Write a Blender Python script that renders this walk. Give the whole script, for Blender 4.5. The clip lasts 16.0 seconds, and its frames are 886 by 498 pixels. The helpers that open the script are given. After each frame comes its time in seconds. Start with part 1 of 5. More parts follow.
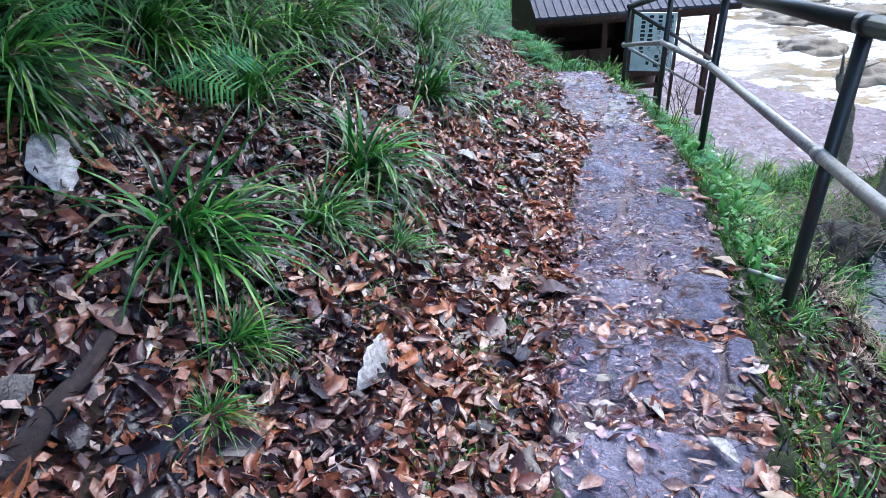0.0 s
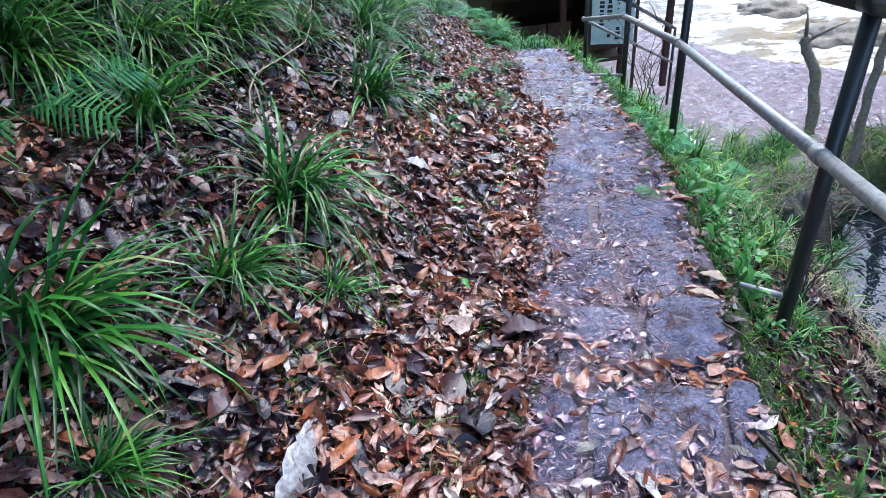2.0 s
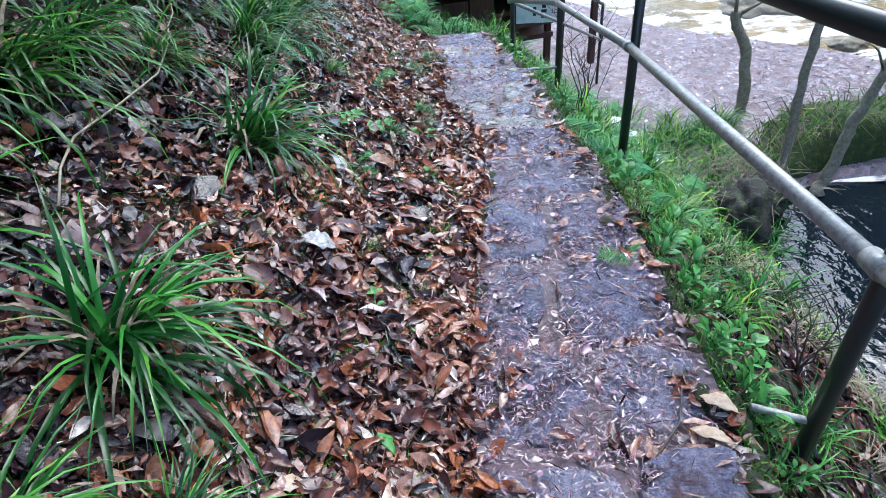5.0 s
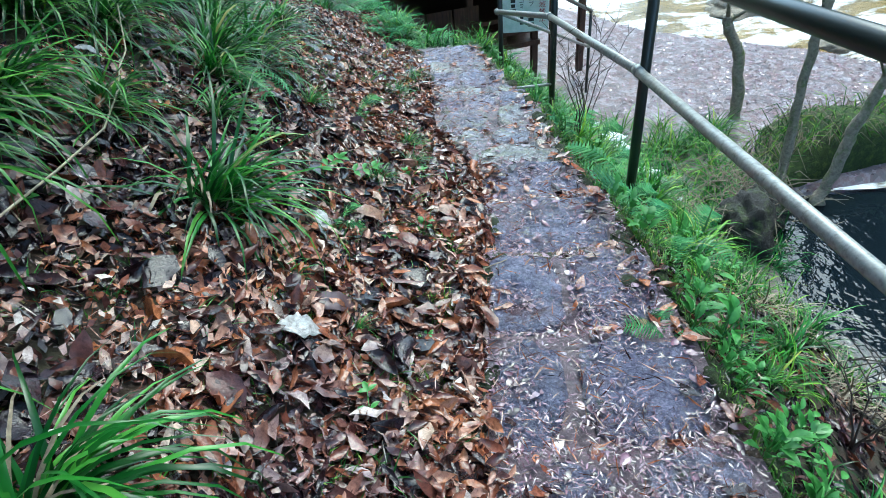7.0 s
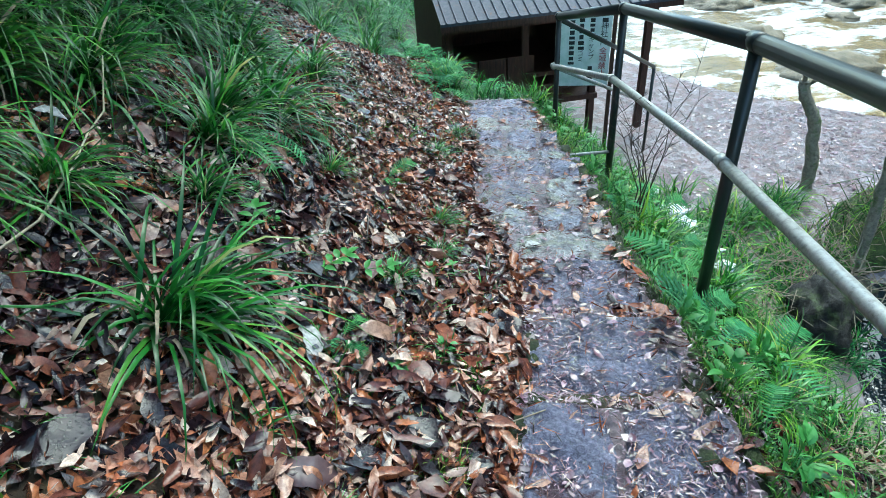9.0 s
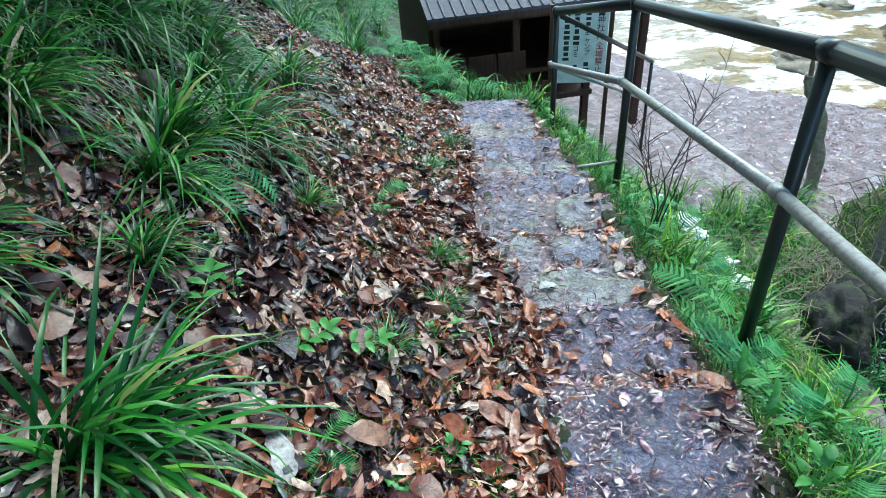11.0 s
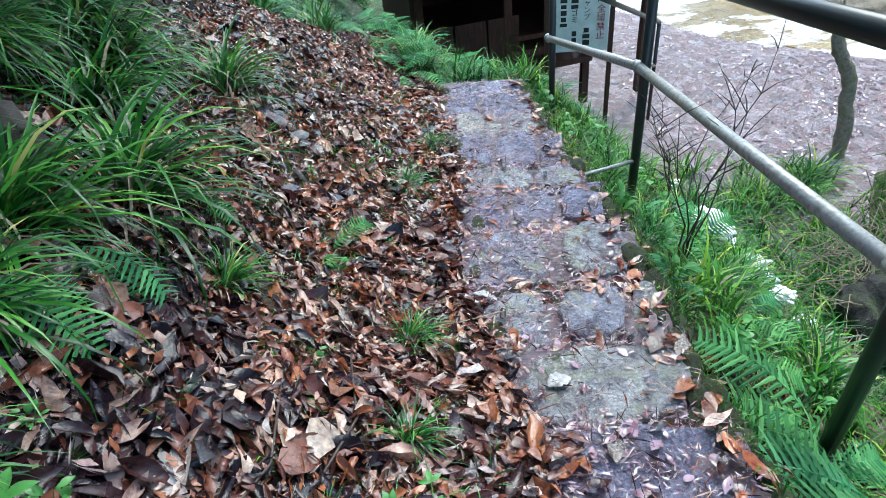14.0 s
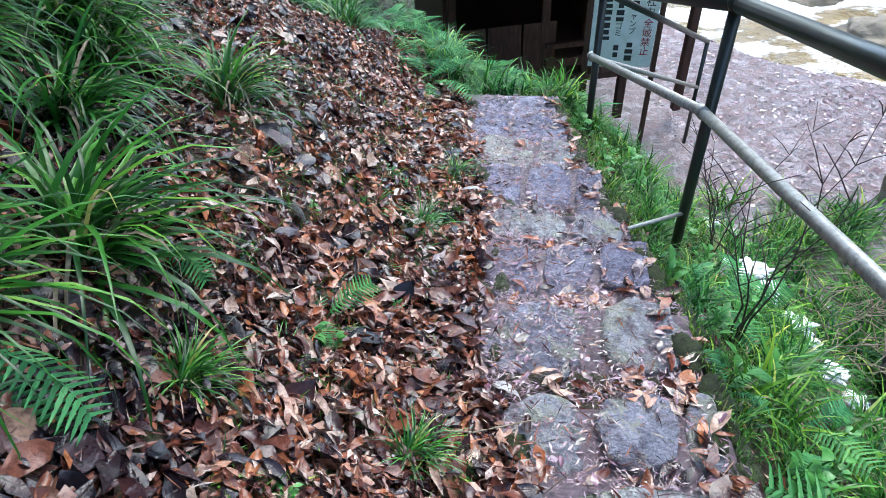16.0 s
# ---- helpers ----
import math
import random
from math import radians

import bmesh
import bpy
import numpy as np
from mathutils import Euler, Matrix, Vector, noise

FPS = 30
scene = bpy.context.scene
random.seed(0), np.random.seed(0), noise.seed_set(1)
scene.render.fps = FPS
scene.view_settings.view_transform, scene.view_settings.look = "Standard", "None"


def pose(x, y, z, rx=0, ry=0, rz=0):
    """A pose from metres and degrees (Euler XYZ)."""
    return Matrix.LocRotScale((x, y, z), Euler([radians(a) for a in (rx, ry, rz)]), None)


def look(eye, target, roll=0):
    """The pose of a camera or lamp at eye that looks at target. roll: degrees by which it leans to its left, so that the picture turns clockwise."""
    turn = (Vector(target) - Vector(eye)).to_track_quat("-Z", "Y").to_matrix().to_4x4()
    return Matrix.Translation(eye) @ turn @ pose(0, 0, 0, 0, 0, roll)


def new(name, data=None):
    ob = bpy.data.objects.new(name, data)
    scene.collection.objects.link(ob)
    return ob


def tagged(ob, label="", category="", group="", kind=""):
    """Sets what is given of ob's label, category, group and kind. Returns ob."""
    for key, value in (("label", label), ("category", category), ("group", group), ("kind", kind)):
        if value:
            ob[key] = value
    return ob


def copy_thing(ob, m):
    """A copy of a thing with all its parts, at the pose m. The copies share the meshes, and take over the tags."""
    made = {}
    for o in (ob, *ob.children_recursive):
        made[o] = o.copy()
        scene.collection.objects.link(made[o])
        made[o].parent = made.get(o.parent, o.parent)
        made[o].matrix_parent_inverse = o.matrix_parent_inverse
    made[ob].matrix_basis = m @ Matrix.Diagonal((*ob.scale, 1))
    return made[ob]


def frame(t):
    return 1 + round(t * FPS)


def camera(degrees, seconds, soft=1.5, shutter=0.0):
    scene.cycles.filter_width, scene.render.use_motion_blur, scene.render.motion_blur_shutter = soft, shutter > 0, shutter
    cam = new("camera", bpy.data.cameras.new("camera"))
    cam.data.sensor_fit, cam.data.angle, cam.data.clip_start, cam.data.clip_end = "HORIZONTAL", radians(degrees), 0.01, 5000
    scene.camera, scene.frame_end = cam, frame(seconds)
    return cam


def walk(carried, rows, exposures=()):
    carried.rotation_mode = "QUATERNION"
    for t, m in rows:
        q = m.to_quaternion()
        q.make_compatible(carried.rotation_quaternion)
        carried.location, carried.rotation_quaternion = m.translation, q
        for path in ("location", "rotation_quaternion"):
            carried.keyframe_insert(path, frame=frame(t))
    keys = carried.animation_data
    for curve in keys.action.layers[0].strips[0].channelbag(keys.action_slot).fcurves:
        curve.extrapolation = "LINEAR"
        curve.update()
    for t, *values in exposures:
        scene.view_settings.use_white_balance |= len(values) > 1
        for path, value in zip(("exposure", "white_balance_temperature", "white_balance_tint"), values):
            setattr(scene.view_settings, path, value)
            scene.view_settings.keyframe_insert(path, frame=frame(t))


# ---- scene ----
cam = camera(69.0, 16.0, soft=0.55)
PATH = [
    (0, (0.0, 0.0, 1.896), (-0.471, 1.597, 0.788), -4.4),
    (0.5, (-0.04, 0.066, 1.863), (-0.487, 1.667, 0.751), -4.3),
    (1, (-0.068, 0.181, 1.863), (-0.508, 1.786, 0.753), -7.7),
    (1.5, (-0.028, 0.362, 1.847), (-0.437, 1.967, 0.726), -8.0),
    (2, (-0.012, 0.471, 1.832), (-0.396, 2.047, 0.662), -6.4),
    (2.5, (-0.066, 0.604, 1.817), (-0.342, 2.2, 0.644), -4.2),
    (3, (-0.104, 0.747, 1.82), (-0.354, 2.345, 0.644), -6.5),
    (3.5, (-0.057, 0.935, 1.791), (-0.291, 2.532, 0.61), -6.2),
    (4, (-0.058, 1.076, 1.788), (-0.286, 2.629, 0.548), -5.7),
    (4.2, (-0.086, 1.139, 1.787), (-0.297, 2.682, 0.533), -5.8),
    (6.3, (-0.095, 1.694, 1.75), (-0.245, 3.233, 0.482), -4.6),
    (6.5, (-0.119, 1.743, 1.747), (-0.267, 3.282, 0.479), -4.6),
    (7, (-0.164, 1.805, 1.747), (-0.296, 3.35, 0.484), -5.8),
    (7.5, (-0.117, 1.971, 1.689), (-0.257, 3.518, 0.429), -3.7),
    (8, (-0.103, 2.102, 1.704), (-0.333, 3.646, 0.454), -5.6),
    (8.5, (-0.158, 2.233, 1.691), (-0.367, 3.784, 0.446), -7.7),
    (9, (-0.148, 2.443, 1.645), (-0.407, 4.045, 0.476), -4.3),
    (9.5, (-0.191, 2.576, 1.638), (-0.483, 4.161, 0.454), -3.4),
    (10, (-0.259, 2.685, 1.647), (-0.494, 4.28, 0.463), -5.0),
    (10.2, (-0.267, 2.733, 1.637), (-0.481, 4.331, 0.452), -4.4),
    (12.3, (-0.26, 3.418, 1.437), (-0.496, 4.98, 0.21), -4.3),
    (12.5, (-0.245, 3.497, 1.437), (-0.49, 5.049, 0.2), -3.5),
    (13, (-0.215, 3.617, 1.445), (-0.529, 5.118, 0.161), -6.1),
    (13.5, (-0.239, 3.698, 1.443), (-0.518, 5.202, 0.155), -9.2),
    (14, (-0.247, 3.8, 1.402), (-0.467, 5.314, 0.114), -7.2),
    (14.5, (-0.216, 3.983, 1.385), (-0.488, 5.465, 0.07), -4.2),
    (15, (-0.25, 4.102, 1.377), (-0.571, 5.562, 0.048), -4.4),
    (15.5, (-0.305, 4.173, 1.389), (-0.567, 5.645, 0.06), -4.0),
    (16, (-0.331, 4.323, 1.347), (-0.583, 5.811, 0.034), -3.2),
]
walk(cam, [(t, look(eye, target, roll)) for t, eye, target, roll in PATH], [(0, 2.25, 5700, 9), (4, 2.22, 5750, 7), (6.5, 2.2, 5780, -8), (8, 2.17, 5800, -17), (10, 2.2, 5850, -14), (12.5, 2.2, 5950, -10), (16, 2.25, 6050, 2)])

# ---- world and sun ----
world = bpy.data.worlds.new("world")
scene.world = world
world.use_nodes = True
wn = world.node_tree.nodes
sky = wn.new("ShaderNodeTexSky")
sky.sky_type = "NISHITA"
sky.sun_disc = False
sky.sun_elevation = radians(60)
sky.sun_rotation = radians(30)
sky.air_density, sky.dust_density = 1.0, 2.0
wn["Background"].inputs["Strength"].default_value = 0.15
world.node_tree.links.new(sky.outputs["Color"], wn["Background"].inputs["Color"])
sun_data = bpy.data.lights.new("sun", "SUN")
sun_data.energy, sun_data.angle, sun_data.color = 0.6, radians(30), (1.0, 0.97, 0.93)
sun = new("sun", sun_data)
sun.matrix_world = look((3.4, 8.9, 11.8), (0, 3, 0))

# ---- materials ----
MATS = {}


def ramp(nt, fac, stops):
    r = nt.nodes.new("ShaderNodeValToRGB")
    el = r.color_ramp.elements
    while len(el) < len(stops):
        el.new(0.5)
    for e, (p, c) in zip(el, stops):
        e.position, e.color = p, (*c, 1)
    nt.links.new(fac, r.inputs["Fac"])
    return r.outputs["Color"]


def noise_out(nt, scale, detail=5.0, rough=0.6, coord=None, out="Fac"):
    n = nt.nodes.new("ShaderNodeTexNoise")
    n.inputs["Scale"].default_value, n.inputs["Detail"].default_value, n.inputs["Roughness"].default_value = scale, detail, rough
    if coord is not None:
        nt.links.new(coord, n.inputs["Vector"])
    return n.outputs[out]


def mixc(nt, fac, a, b, mode="MIX"):
    m = nt.nodes.new("ShaderNodeMix")
    m.data_type, m.blend_type = "RGBA", mode
    for sock, v in ((m.inputs[0], fac), (m.inputs[6], a), (m.inputs[7], b)):
        if isinstance(v, (int, float)):
            sock.default_value = v
        elif isinstance(v, tuple):
            sock.default_value = (*v, 1)
        else:
            nt.links.new(v, sock)
    return m.outputs[2]


def material(name, colour, rough=0.7, metal=0.0, bump=None, spec=0.5, through_light=0.0):
    """colour(nt, coord) gives the base colour's socket; bump(nt, coord) gives a height socket, its strength and distance."""
    m = bpy.data.materials.new(name)
    m.use_nodes = True
    nt = m.node_tree
    b = nt.nodes["Principled BSDF"]
    geo = nt.nodes.new("ShaderNodeNewGeometry")
    c = colour(nt, geo.outputs["Position"])
    if isinstance(c, tuple):
        b.inputs["Base Color"].default_value = (*c, 1)
    else:
        nt.links.new(c, b.inputs["Base Color"])
    if callable(rough):
        nt.links.new(rough(nt, geo.outputs["Position"]), b.inputs["Roughness"])
    else:
        b.inputs["Roughness"].default_value = rough
    b.inputs["Metallic"].default_value = metal
    b.inputs["Specular IOR Level"].default_value = spec
    if bump:
        h, strength, dist = bump(nt, geo.outputs["Position"])
        bn = nt.nodes.new("ShaderNodeBump")
        bn.inputs["Strength"].default_value, bn.inputs["Distance"].default_value = strength, dist
        nt.links.new(h, bn.inputs["Height"])
        nt.links.new(bn.outputs["Normal"], b.inputs["Normal"])
    if through_light:
        t = nt.nodes.new("ShaderNodeBsdfTranslucent")
        mix = nt.nodes.new("ShaderNodeMixShader")
        mix.inputs[0].default_value = through_light
        if isinstance(c, tuple):
            t.inputs["Color"].default_value = (*c, 1)
        else:
            nt.links.new(c, t.inputs["Color"])
        nt.links.new(b.outputs[0], mix.inputs[1])
        nt.links.new(t.outputs[0], mix.inputs[2])
        nt.links.new(mix.outputs[0], nt.nodes["Material Output"].inputs["Surface"])
    MATS[name] = m
    return m


def island(nt):
    g = nt.nodes.new("ShaderNodeNewGeometry")
    return g.outputs["Random Per Island"]


def obj_random(nt):
    return nt.nodes.new("ShaderNodeObjectInfo").outputs["Random"]


def soil_colour(nt, co):
    base = ramp(nt, noise_out(nt, 14, 8, 0.7, co), [(0.25, (0.012, 0.009, 0.007)), (0.5, (0.04, 0.025, 0.016)), (0.75, (0.085, 0.05, 0.03))])
    moss = ramp(nt, noise_out(nt, 2.3, 4, 0.6, co), [(0.5, (0, 0, 0)), (0.68, (1, 1, 1))])
    return mixc(nt, moss, base, (0.03, 0.055, 0.012))


SOIL = material("soil", soil_colour, 0.75, bump=lambda nt, co: (noise_out(nt, 45, 8, 0.7, co), 0.9, 0.03))


def gravel_colour(nt, co):
    v = nt.nodes.new("ShaderNodeTexVoronoi")
    v.inputs["Scale"].default_value = 9
    nt.links.new(co, v.inputs["Vector"])
    stones = ramp(nt, v.outputs["Color"], [(0.1, (0.12, 0.10, 0.11)), (0.5, (0.23, 0.20, 0.22)), (0.9, (0.38, 0.34, 0.37))])
    leaves = ramp(nt, noise_out(nt, 7, 6, 0.75, co), [(0.45, (0, 0, 0)), (0.62, (1, 1, 1))])
    return mixc(nt, leaves, stones, (0.20, 0.13, 0.135))


GRAVEL = material("gravel", gravel_colour, 0.6, bump=lambda nt, co: (noise_out(nt, 22, 6, 0.7, co), 0.8, 0.05))


def stone_colour(nt, co, tones=((0.15, 0.155, 0.235), (0.23, 0.23, 0.325), (0.18, 0.18, 0.27), (0.29, 0.285, 0.375)), lichen=0.60):
    rnd = ramp(nt, obj_random(nt), [(i / 3, c) for i, c in enumerate(tones)])
    mott = ramp(nt, noise_out(nt, 7, 9, 0.7, co), [(0.3, (0.45, 0.45, 0.52)), (0.5, (0.98, 0.98, 1.0)), (0.7, (1.45, 1.42, 1.4))])
    c = mixc(nt, 1.0, rnd, mott, "MULTIPLY")
    fine = ramp(nt, noise_out(nt, 75, 6, 0.8, co), [(0.36, (0.42, 0.40, 0.44)), (0.5, (1, 0.98, 1.0)), (0.64, (1.55, 1.5, 1.5))])
    c = mixc(nt, 0.7, c, fine, "MULTIPLY")
    v = nt.nodes.new("ShaderNodeTexVoronoi")
    v.feature = "DISTANCE_TO_EDGE"
    v.inputs["Scale"].default_value = 9
    warp = mixc(nt, 0.12, co, noise_out(nt, 8, 4, 0.6, co, "Color"))
    nt.links.new(warp, v.inputs["Vector"])
    crack = ramp(nt, v.outputs["Distance"], [(0.0, (0.25, 0.22, 0.26)), (0.025, (1, 1, 1))])
    c = mixc(nt, 0.55, c, crack, "MULTIPLY")
    pale = ramp(nt, noise_out(nt, 6, 9, 0.78, co), [(lichen, (0, 0, 0)), (lichen + 0.05, (1, 1, 1))])
    c = mixc(nt, pale, c, (0.33, 0.34, 0.30))
    dirt = ramp(nt, noise_out(nt, 4.5, 8, 0.75, co), [(0.54, (0, 0, 0)), (0.64, (1, 1, 1))])
    c = mixc(nt, dirt, c, (0.085, 0.05, 0.065))
    moss = ramp(nt, noise_out(nt, 2.6, 7, 0.75, co), [(0.60, (0, 0, 0)), (0.68, (1, 1, 1))])
    return mixc(nt, moss, c, (0.05, 0.068, 0.022))


def wet_rough(nt, co):
    return ramp(nt, noise_out(nt, 5, 5, 0.6, co), [(0.35, (0.10, 0.10, 0.10)), (0.65, (0.36, 0.36, 0.36))])


def stone_height(nt, co):
    big = noise_out(nt, 9, 5, 0.6, co)
    small = noise_out(nt, 34, 8, 0.75, co)
    m = nt.nodes.new("ShaderNodeMath")
    m.operation = "MULTIPLY_ADD"
    m.inputs[1].default_value = 0.35
    nt.links.new(small, m.inputs[0])
    nt.links.new(big, m.inputs[2])
    return m.outputs[0], 1.0, 0.07


STONE = material("wet_stone", stone_colour, wet_rough, bump=stone_height, spec=1.0)
PALE_STONE = material("lichened_stone", lambda nt, co: stone_colour(nt, co, ((0.30, 0.31, 0.36), (0.36, 0.37, 0.38), (0.27, 0.28, 0.36), (0.40, 0.38, 0.34)), 0.50), wet_rough, bump=stone_height, spec=1.0)
BEDDING = material("wet_bedding", lambda nt, co: ramp(nt, noise_out(nt, 25, 7, 0.7, co), [(0.3, (0.045, 0.030, 0.038)), (0.7, (0.17, 0.12, 0.15))]), 0.3, bump=lambda nt, co: (noise_out(nt, 60, 6, 0.7, co), 0.8, 0.01))
LEAF_STOPS = [(0.0, (0.014, 0.008, 0.011)), (0.11, (0.040, 0.018, 0.019)), (0.25, (0.105, 0.040, 0.034)), (0.42, (0.20, 0.070, 0.043)),
              (0.58, (0.30, 0.105, 0.050)), (0.70, (0.38, 0.15, 0.062)), (0.80, (0.40, 0.235, 0.18)), (0.91, (0.50, 0.36, 0.28)), (0.97, (0.58, 0.49, 0.41)), (1.0, (0.66, 0.62, 0.57))]


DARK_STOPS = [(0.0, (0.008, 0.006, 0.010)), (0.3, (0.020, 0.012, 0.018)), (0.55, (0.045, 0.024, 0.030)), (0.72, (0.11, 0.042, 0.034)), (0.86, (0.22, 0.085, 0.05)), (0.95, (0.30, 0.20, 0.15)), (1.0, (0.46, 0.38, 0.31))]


def leaf_colour(nt, co, stops=LEAF_STOPS):
    c = ramp(nt, island(nt), stops)
    spots = ramp(nt, noise_out(nt, 60, 5, 0.7, co), [(0.32, (0.35, 0.3, 0.32)), (0.5, (0.95, 0.9, 0.9)), (0.65, (1.25, 1.2, 1.15))])
    c = mixc(nt, 0.8, c, spots, "MULTIPLY")
    blot = ramp(nt, noise_out(nt, 24, 6, 0.75, co), [(0.36, (0.4, 0.36, 0.42)), (0.5, (1, 1, 1)), (0.68, (1.3, 1.25, 1.3))])
    c = mixc(nt, 0.75, c, blot, "MULTIPLY")
    drift = ramp(nt, noise_out(nt, 1.7, 5, 0.65, co), [(0.38, (0.52, 0.48, 0.62)), (0.52, (1, 1, 1)), (0.66, (1.3, 1.2, 1.15))])
    return mixc(nt, 1.0, c, drift, "MULTIPLY")


LEAF = material("dead_leaf", leaf_colour, 0.22, spec=0.7, bump=lambda nt, co: (noise_out(nt, 130, 4, 0.6, co), 0.35, 0.006), through_light=0.12)


# decayed leaf tones that also carry the bank's shade as colour
ROTTEN_SHADED = material("rotten_leaf_with_shade", lambda nt, co: leaf_colour(nt, co, DARK_STOPS), 0.2, bump=lambda nt, co: (noise_out(nt, 130, 4, 0.6, co), 0.35, 0.006), through_light=0.08)


def debris_colour(nt, co):
    return ramp(nt, island(nt), [(0.0, (0.018, 0.009, 0.014)), (0.3, (0.066, 0.026, 0.042)), (0.6, (0.17, 0.075, 0.115)), (0.85, (0.26, 0.145, 0.20)), (0.98, (0.33, 0.25, 0.31)), (1.0, (0.44, 0.40, 0.41))])


DEBRIS = material("leaf_debris", debris_colour, 0.3, spec=0.8)


def blade_colour(nt, co):
    c = ramp(nt, island(nt), [(0.0, (0.006, 0.036, 0.008)), (0.35, (0.018, 0.10, 0.014)), (0.65, (0.040, 0.18, 0.028)), (0.88, (0.090, 0.30, 0.04)), (0.97, (0.19, 0.42, 0.06)), (1.0, (0.36, 0.36, 0.14))])
    tint = ramp(nt, obj_random(nt), [(0.0, (0.75, 0.95, 0.9)), (1.0, (1.25, 1.1, 0.9))])
    return mixc(nt, 1.0, c, tint, "MULTIPLY")


BLADE = material("sedge_blade", blade_colour, 0.33, spec=0.5, through_light=0.3)


def verge_colour(nt, co):
    c = ramp(nt, island(nt), [(0.0, (0.006, 0.03, 0.008)), (0.4, (0.030, 0.13, 0.02)), (0.72, (0.095, 0.29, 0.035)), (0.93, (0.25, 0.47, 0.09)), (1.0, (0.40, 0.42, 0.17))])
    return mixc(nt, 1.0, c, ramp(nt, obj_random(nt), [(0.0, (0.4, 0.72, 1.1)), (0.5, (0.9, 1.0, 0.9)), (1.0, (1.6, 1.2, 0.7))]), "MULTIPLY")


VERGE = material("verge_grass", verge_colour, 0.42, spec=0.3, through_light=0.3)


def fern_colour(nt, co):
    c = ramp(nt, island(nt), [(0.0, (0.03, 0.14, 0.05)), (0.6, (0.08, 0.28, 0.10)), (1.0, (0.18, 0.43, 0.17))])
    return mixc(nt, 1.0, c, ramp(nt, obj_random(nt), [(0, (0.8, 0.95, 1.05)), (1, (1.15, 1.05, 0.8))]), "MULTIPLY")


FERN = material("fern_green", fern_colour, 0.5, spec=0.2, through_light=0.3)


def paint_colour(nt, co):
    rust = ramp(nt, noise_out(nt, 30, 6, 0.7, co), [(0.56, (0, 0, 0)), (0.68, (1, 1, 1))])
    return mixc(nt, rust, (0.024, 0.030, 0.030), (0.035, 0.025, 0.02))


PAINT = material("weathered_green_grey_paint", paint_colour, 0.35, bump=lambda nt, co: (noise_out(nt, 120, 3, 0.6, co), 0.2, 0.002))


def galv_colour(nt, co):
    return ramp(nt, noise_out(nt, 40, 6, 0.7, co), [(0.3, (0.17, 0.17, 0.155)), (0.5, (0.36, 0.365, 0.35)), (0.75, (0.50, 0.50, 0.49))])


GALV = material("galvanised_pipe", galv_colour, 0.45, metal=0.2)


def wood_colour(nt, co):
    mp = nt.nodes.new("ShaderNodeMapping")
    mp.inputs["Scale"].default_value = (1, 1, 0.12)
    nt.links.new(co, mp.inputs["Vector"])
    return ramp(nt, noise_out(nt, 40, 6, 0.7, mp.outputs[0]), [(0.3, (0.03, 0.014, 0.011)), (0.6, (0.095, 0.04, 0.027)), (0.8, (0.19, 0.095, 0.062))])


WOOD = material("brown_wood", wood_colour, 0.7, bump=lambda nt, co: (noise_out(nt, 60, 5, 0.6, co), 0.4, 0.01))


def bark_colour(nt, co):
    base = ramp(nt, noise_out(nt, 22, 8, 0.7, co), [(0.3, (0.16, 0.125, 0.095)), (0.6, (0.36, 0.31, 0.23)), (0.8, (0.48, 0.43, 0.34))])
    moss = ramp(nt, noise_out(nt, 6, 5, 0.7, co), [(0.52, (0, 0, 0)), (0.66, (1, 1, 1))])
    return mixc(nt, moss, base, (0.14, 0.19, 0.06))


BARK = material("mossy_bark", bark_colour, 0.85, bump=lambda nt, co: (noise_out(nt, 35, 8, 0.75, co), 0.9, 0.03))


def roof_colour(nt, co):
    c = ramp(nt, noise_out(nt, 18, 6, 0.7, co), [(0.3, (0.05, 0.052, 0.07)), (0.7, (0.11, 0.112, 0.14))])
    return mixc(nt, ramp(nt, noise_out(nt, 9, 7, 0.75, co), [(0.6, (0, 0, 0)), (0.66, (1, 1, 1))]), c, (0.14, 0.07, 0.05))


ROOF = material("grey_roof_sheet", roof_colour, 0.65, spec=0.25)
WHITE = material("white_sign_board", lambda nt, co: ramp(nt, noise_out(nt, 8, 6, 0.7, co), [(0.35, (0.68, 0.74, 0.69)), (0.6, (0.86, 0.88, 0.86))]), 0.45)
INK = material("black_lettering", lambda nt, co: (0.03, 0.03, 0.035), 0.6)
REDINK = material("red_lettering", lambda nt, co: (0.35, 0.04, 0.05), 0.6)


def moss_colour(nt, co):
    return ramp(nt, noise_out(nt, 11, 8, 0.7, co), [(0.3, (0.010, 0.018, 0.005)), (0.5, (0.032, 0.058, 0.010)), (0.7, (0.10, 0.14, 0.022))])


MOSS = material("moss", moss_colour, 0.9, bump=lambda nt, co: (noise_out(nt, 60, 6, 0.7, co), 1.0, 0.03))
WHITELEAF = material("bleached_leaf", lambda nt, co: ramp(nt, noise_out(nt, 45, 5, 0.7, co), [(0.32, (0.12, 0.10, 0.10)), (0.48, (0.32, 0.31, 0.31)), (0.65, (0.55, 0.55, 0.55))]), 0.45)
TWIG = material("dry_twig", lambda nt, co: ramp(nt, noise_out(nt, 50, 4, 0.6, co), [(0.3, (0.12, 0.09, 0.06)), (0.7, (0.33, 0.27, 0.19))]), 0.7)
DARKTWIG = material("dark_twig", lambda nt, co: ramp(nt, noise_out(nt, 50, 4, 0.6, co), [(0.3, (0.03, 0.022, 0.02)), (0.7, (0.09, 0.065, 0.055))]), 0.6)
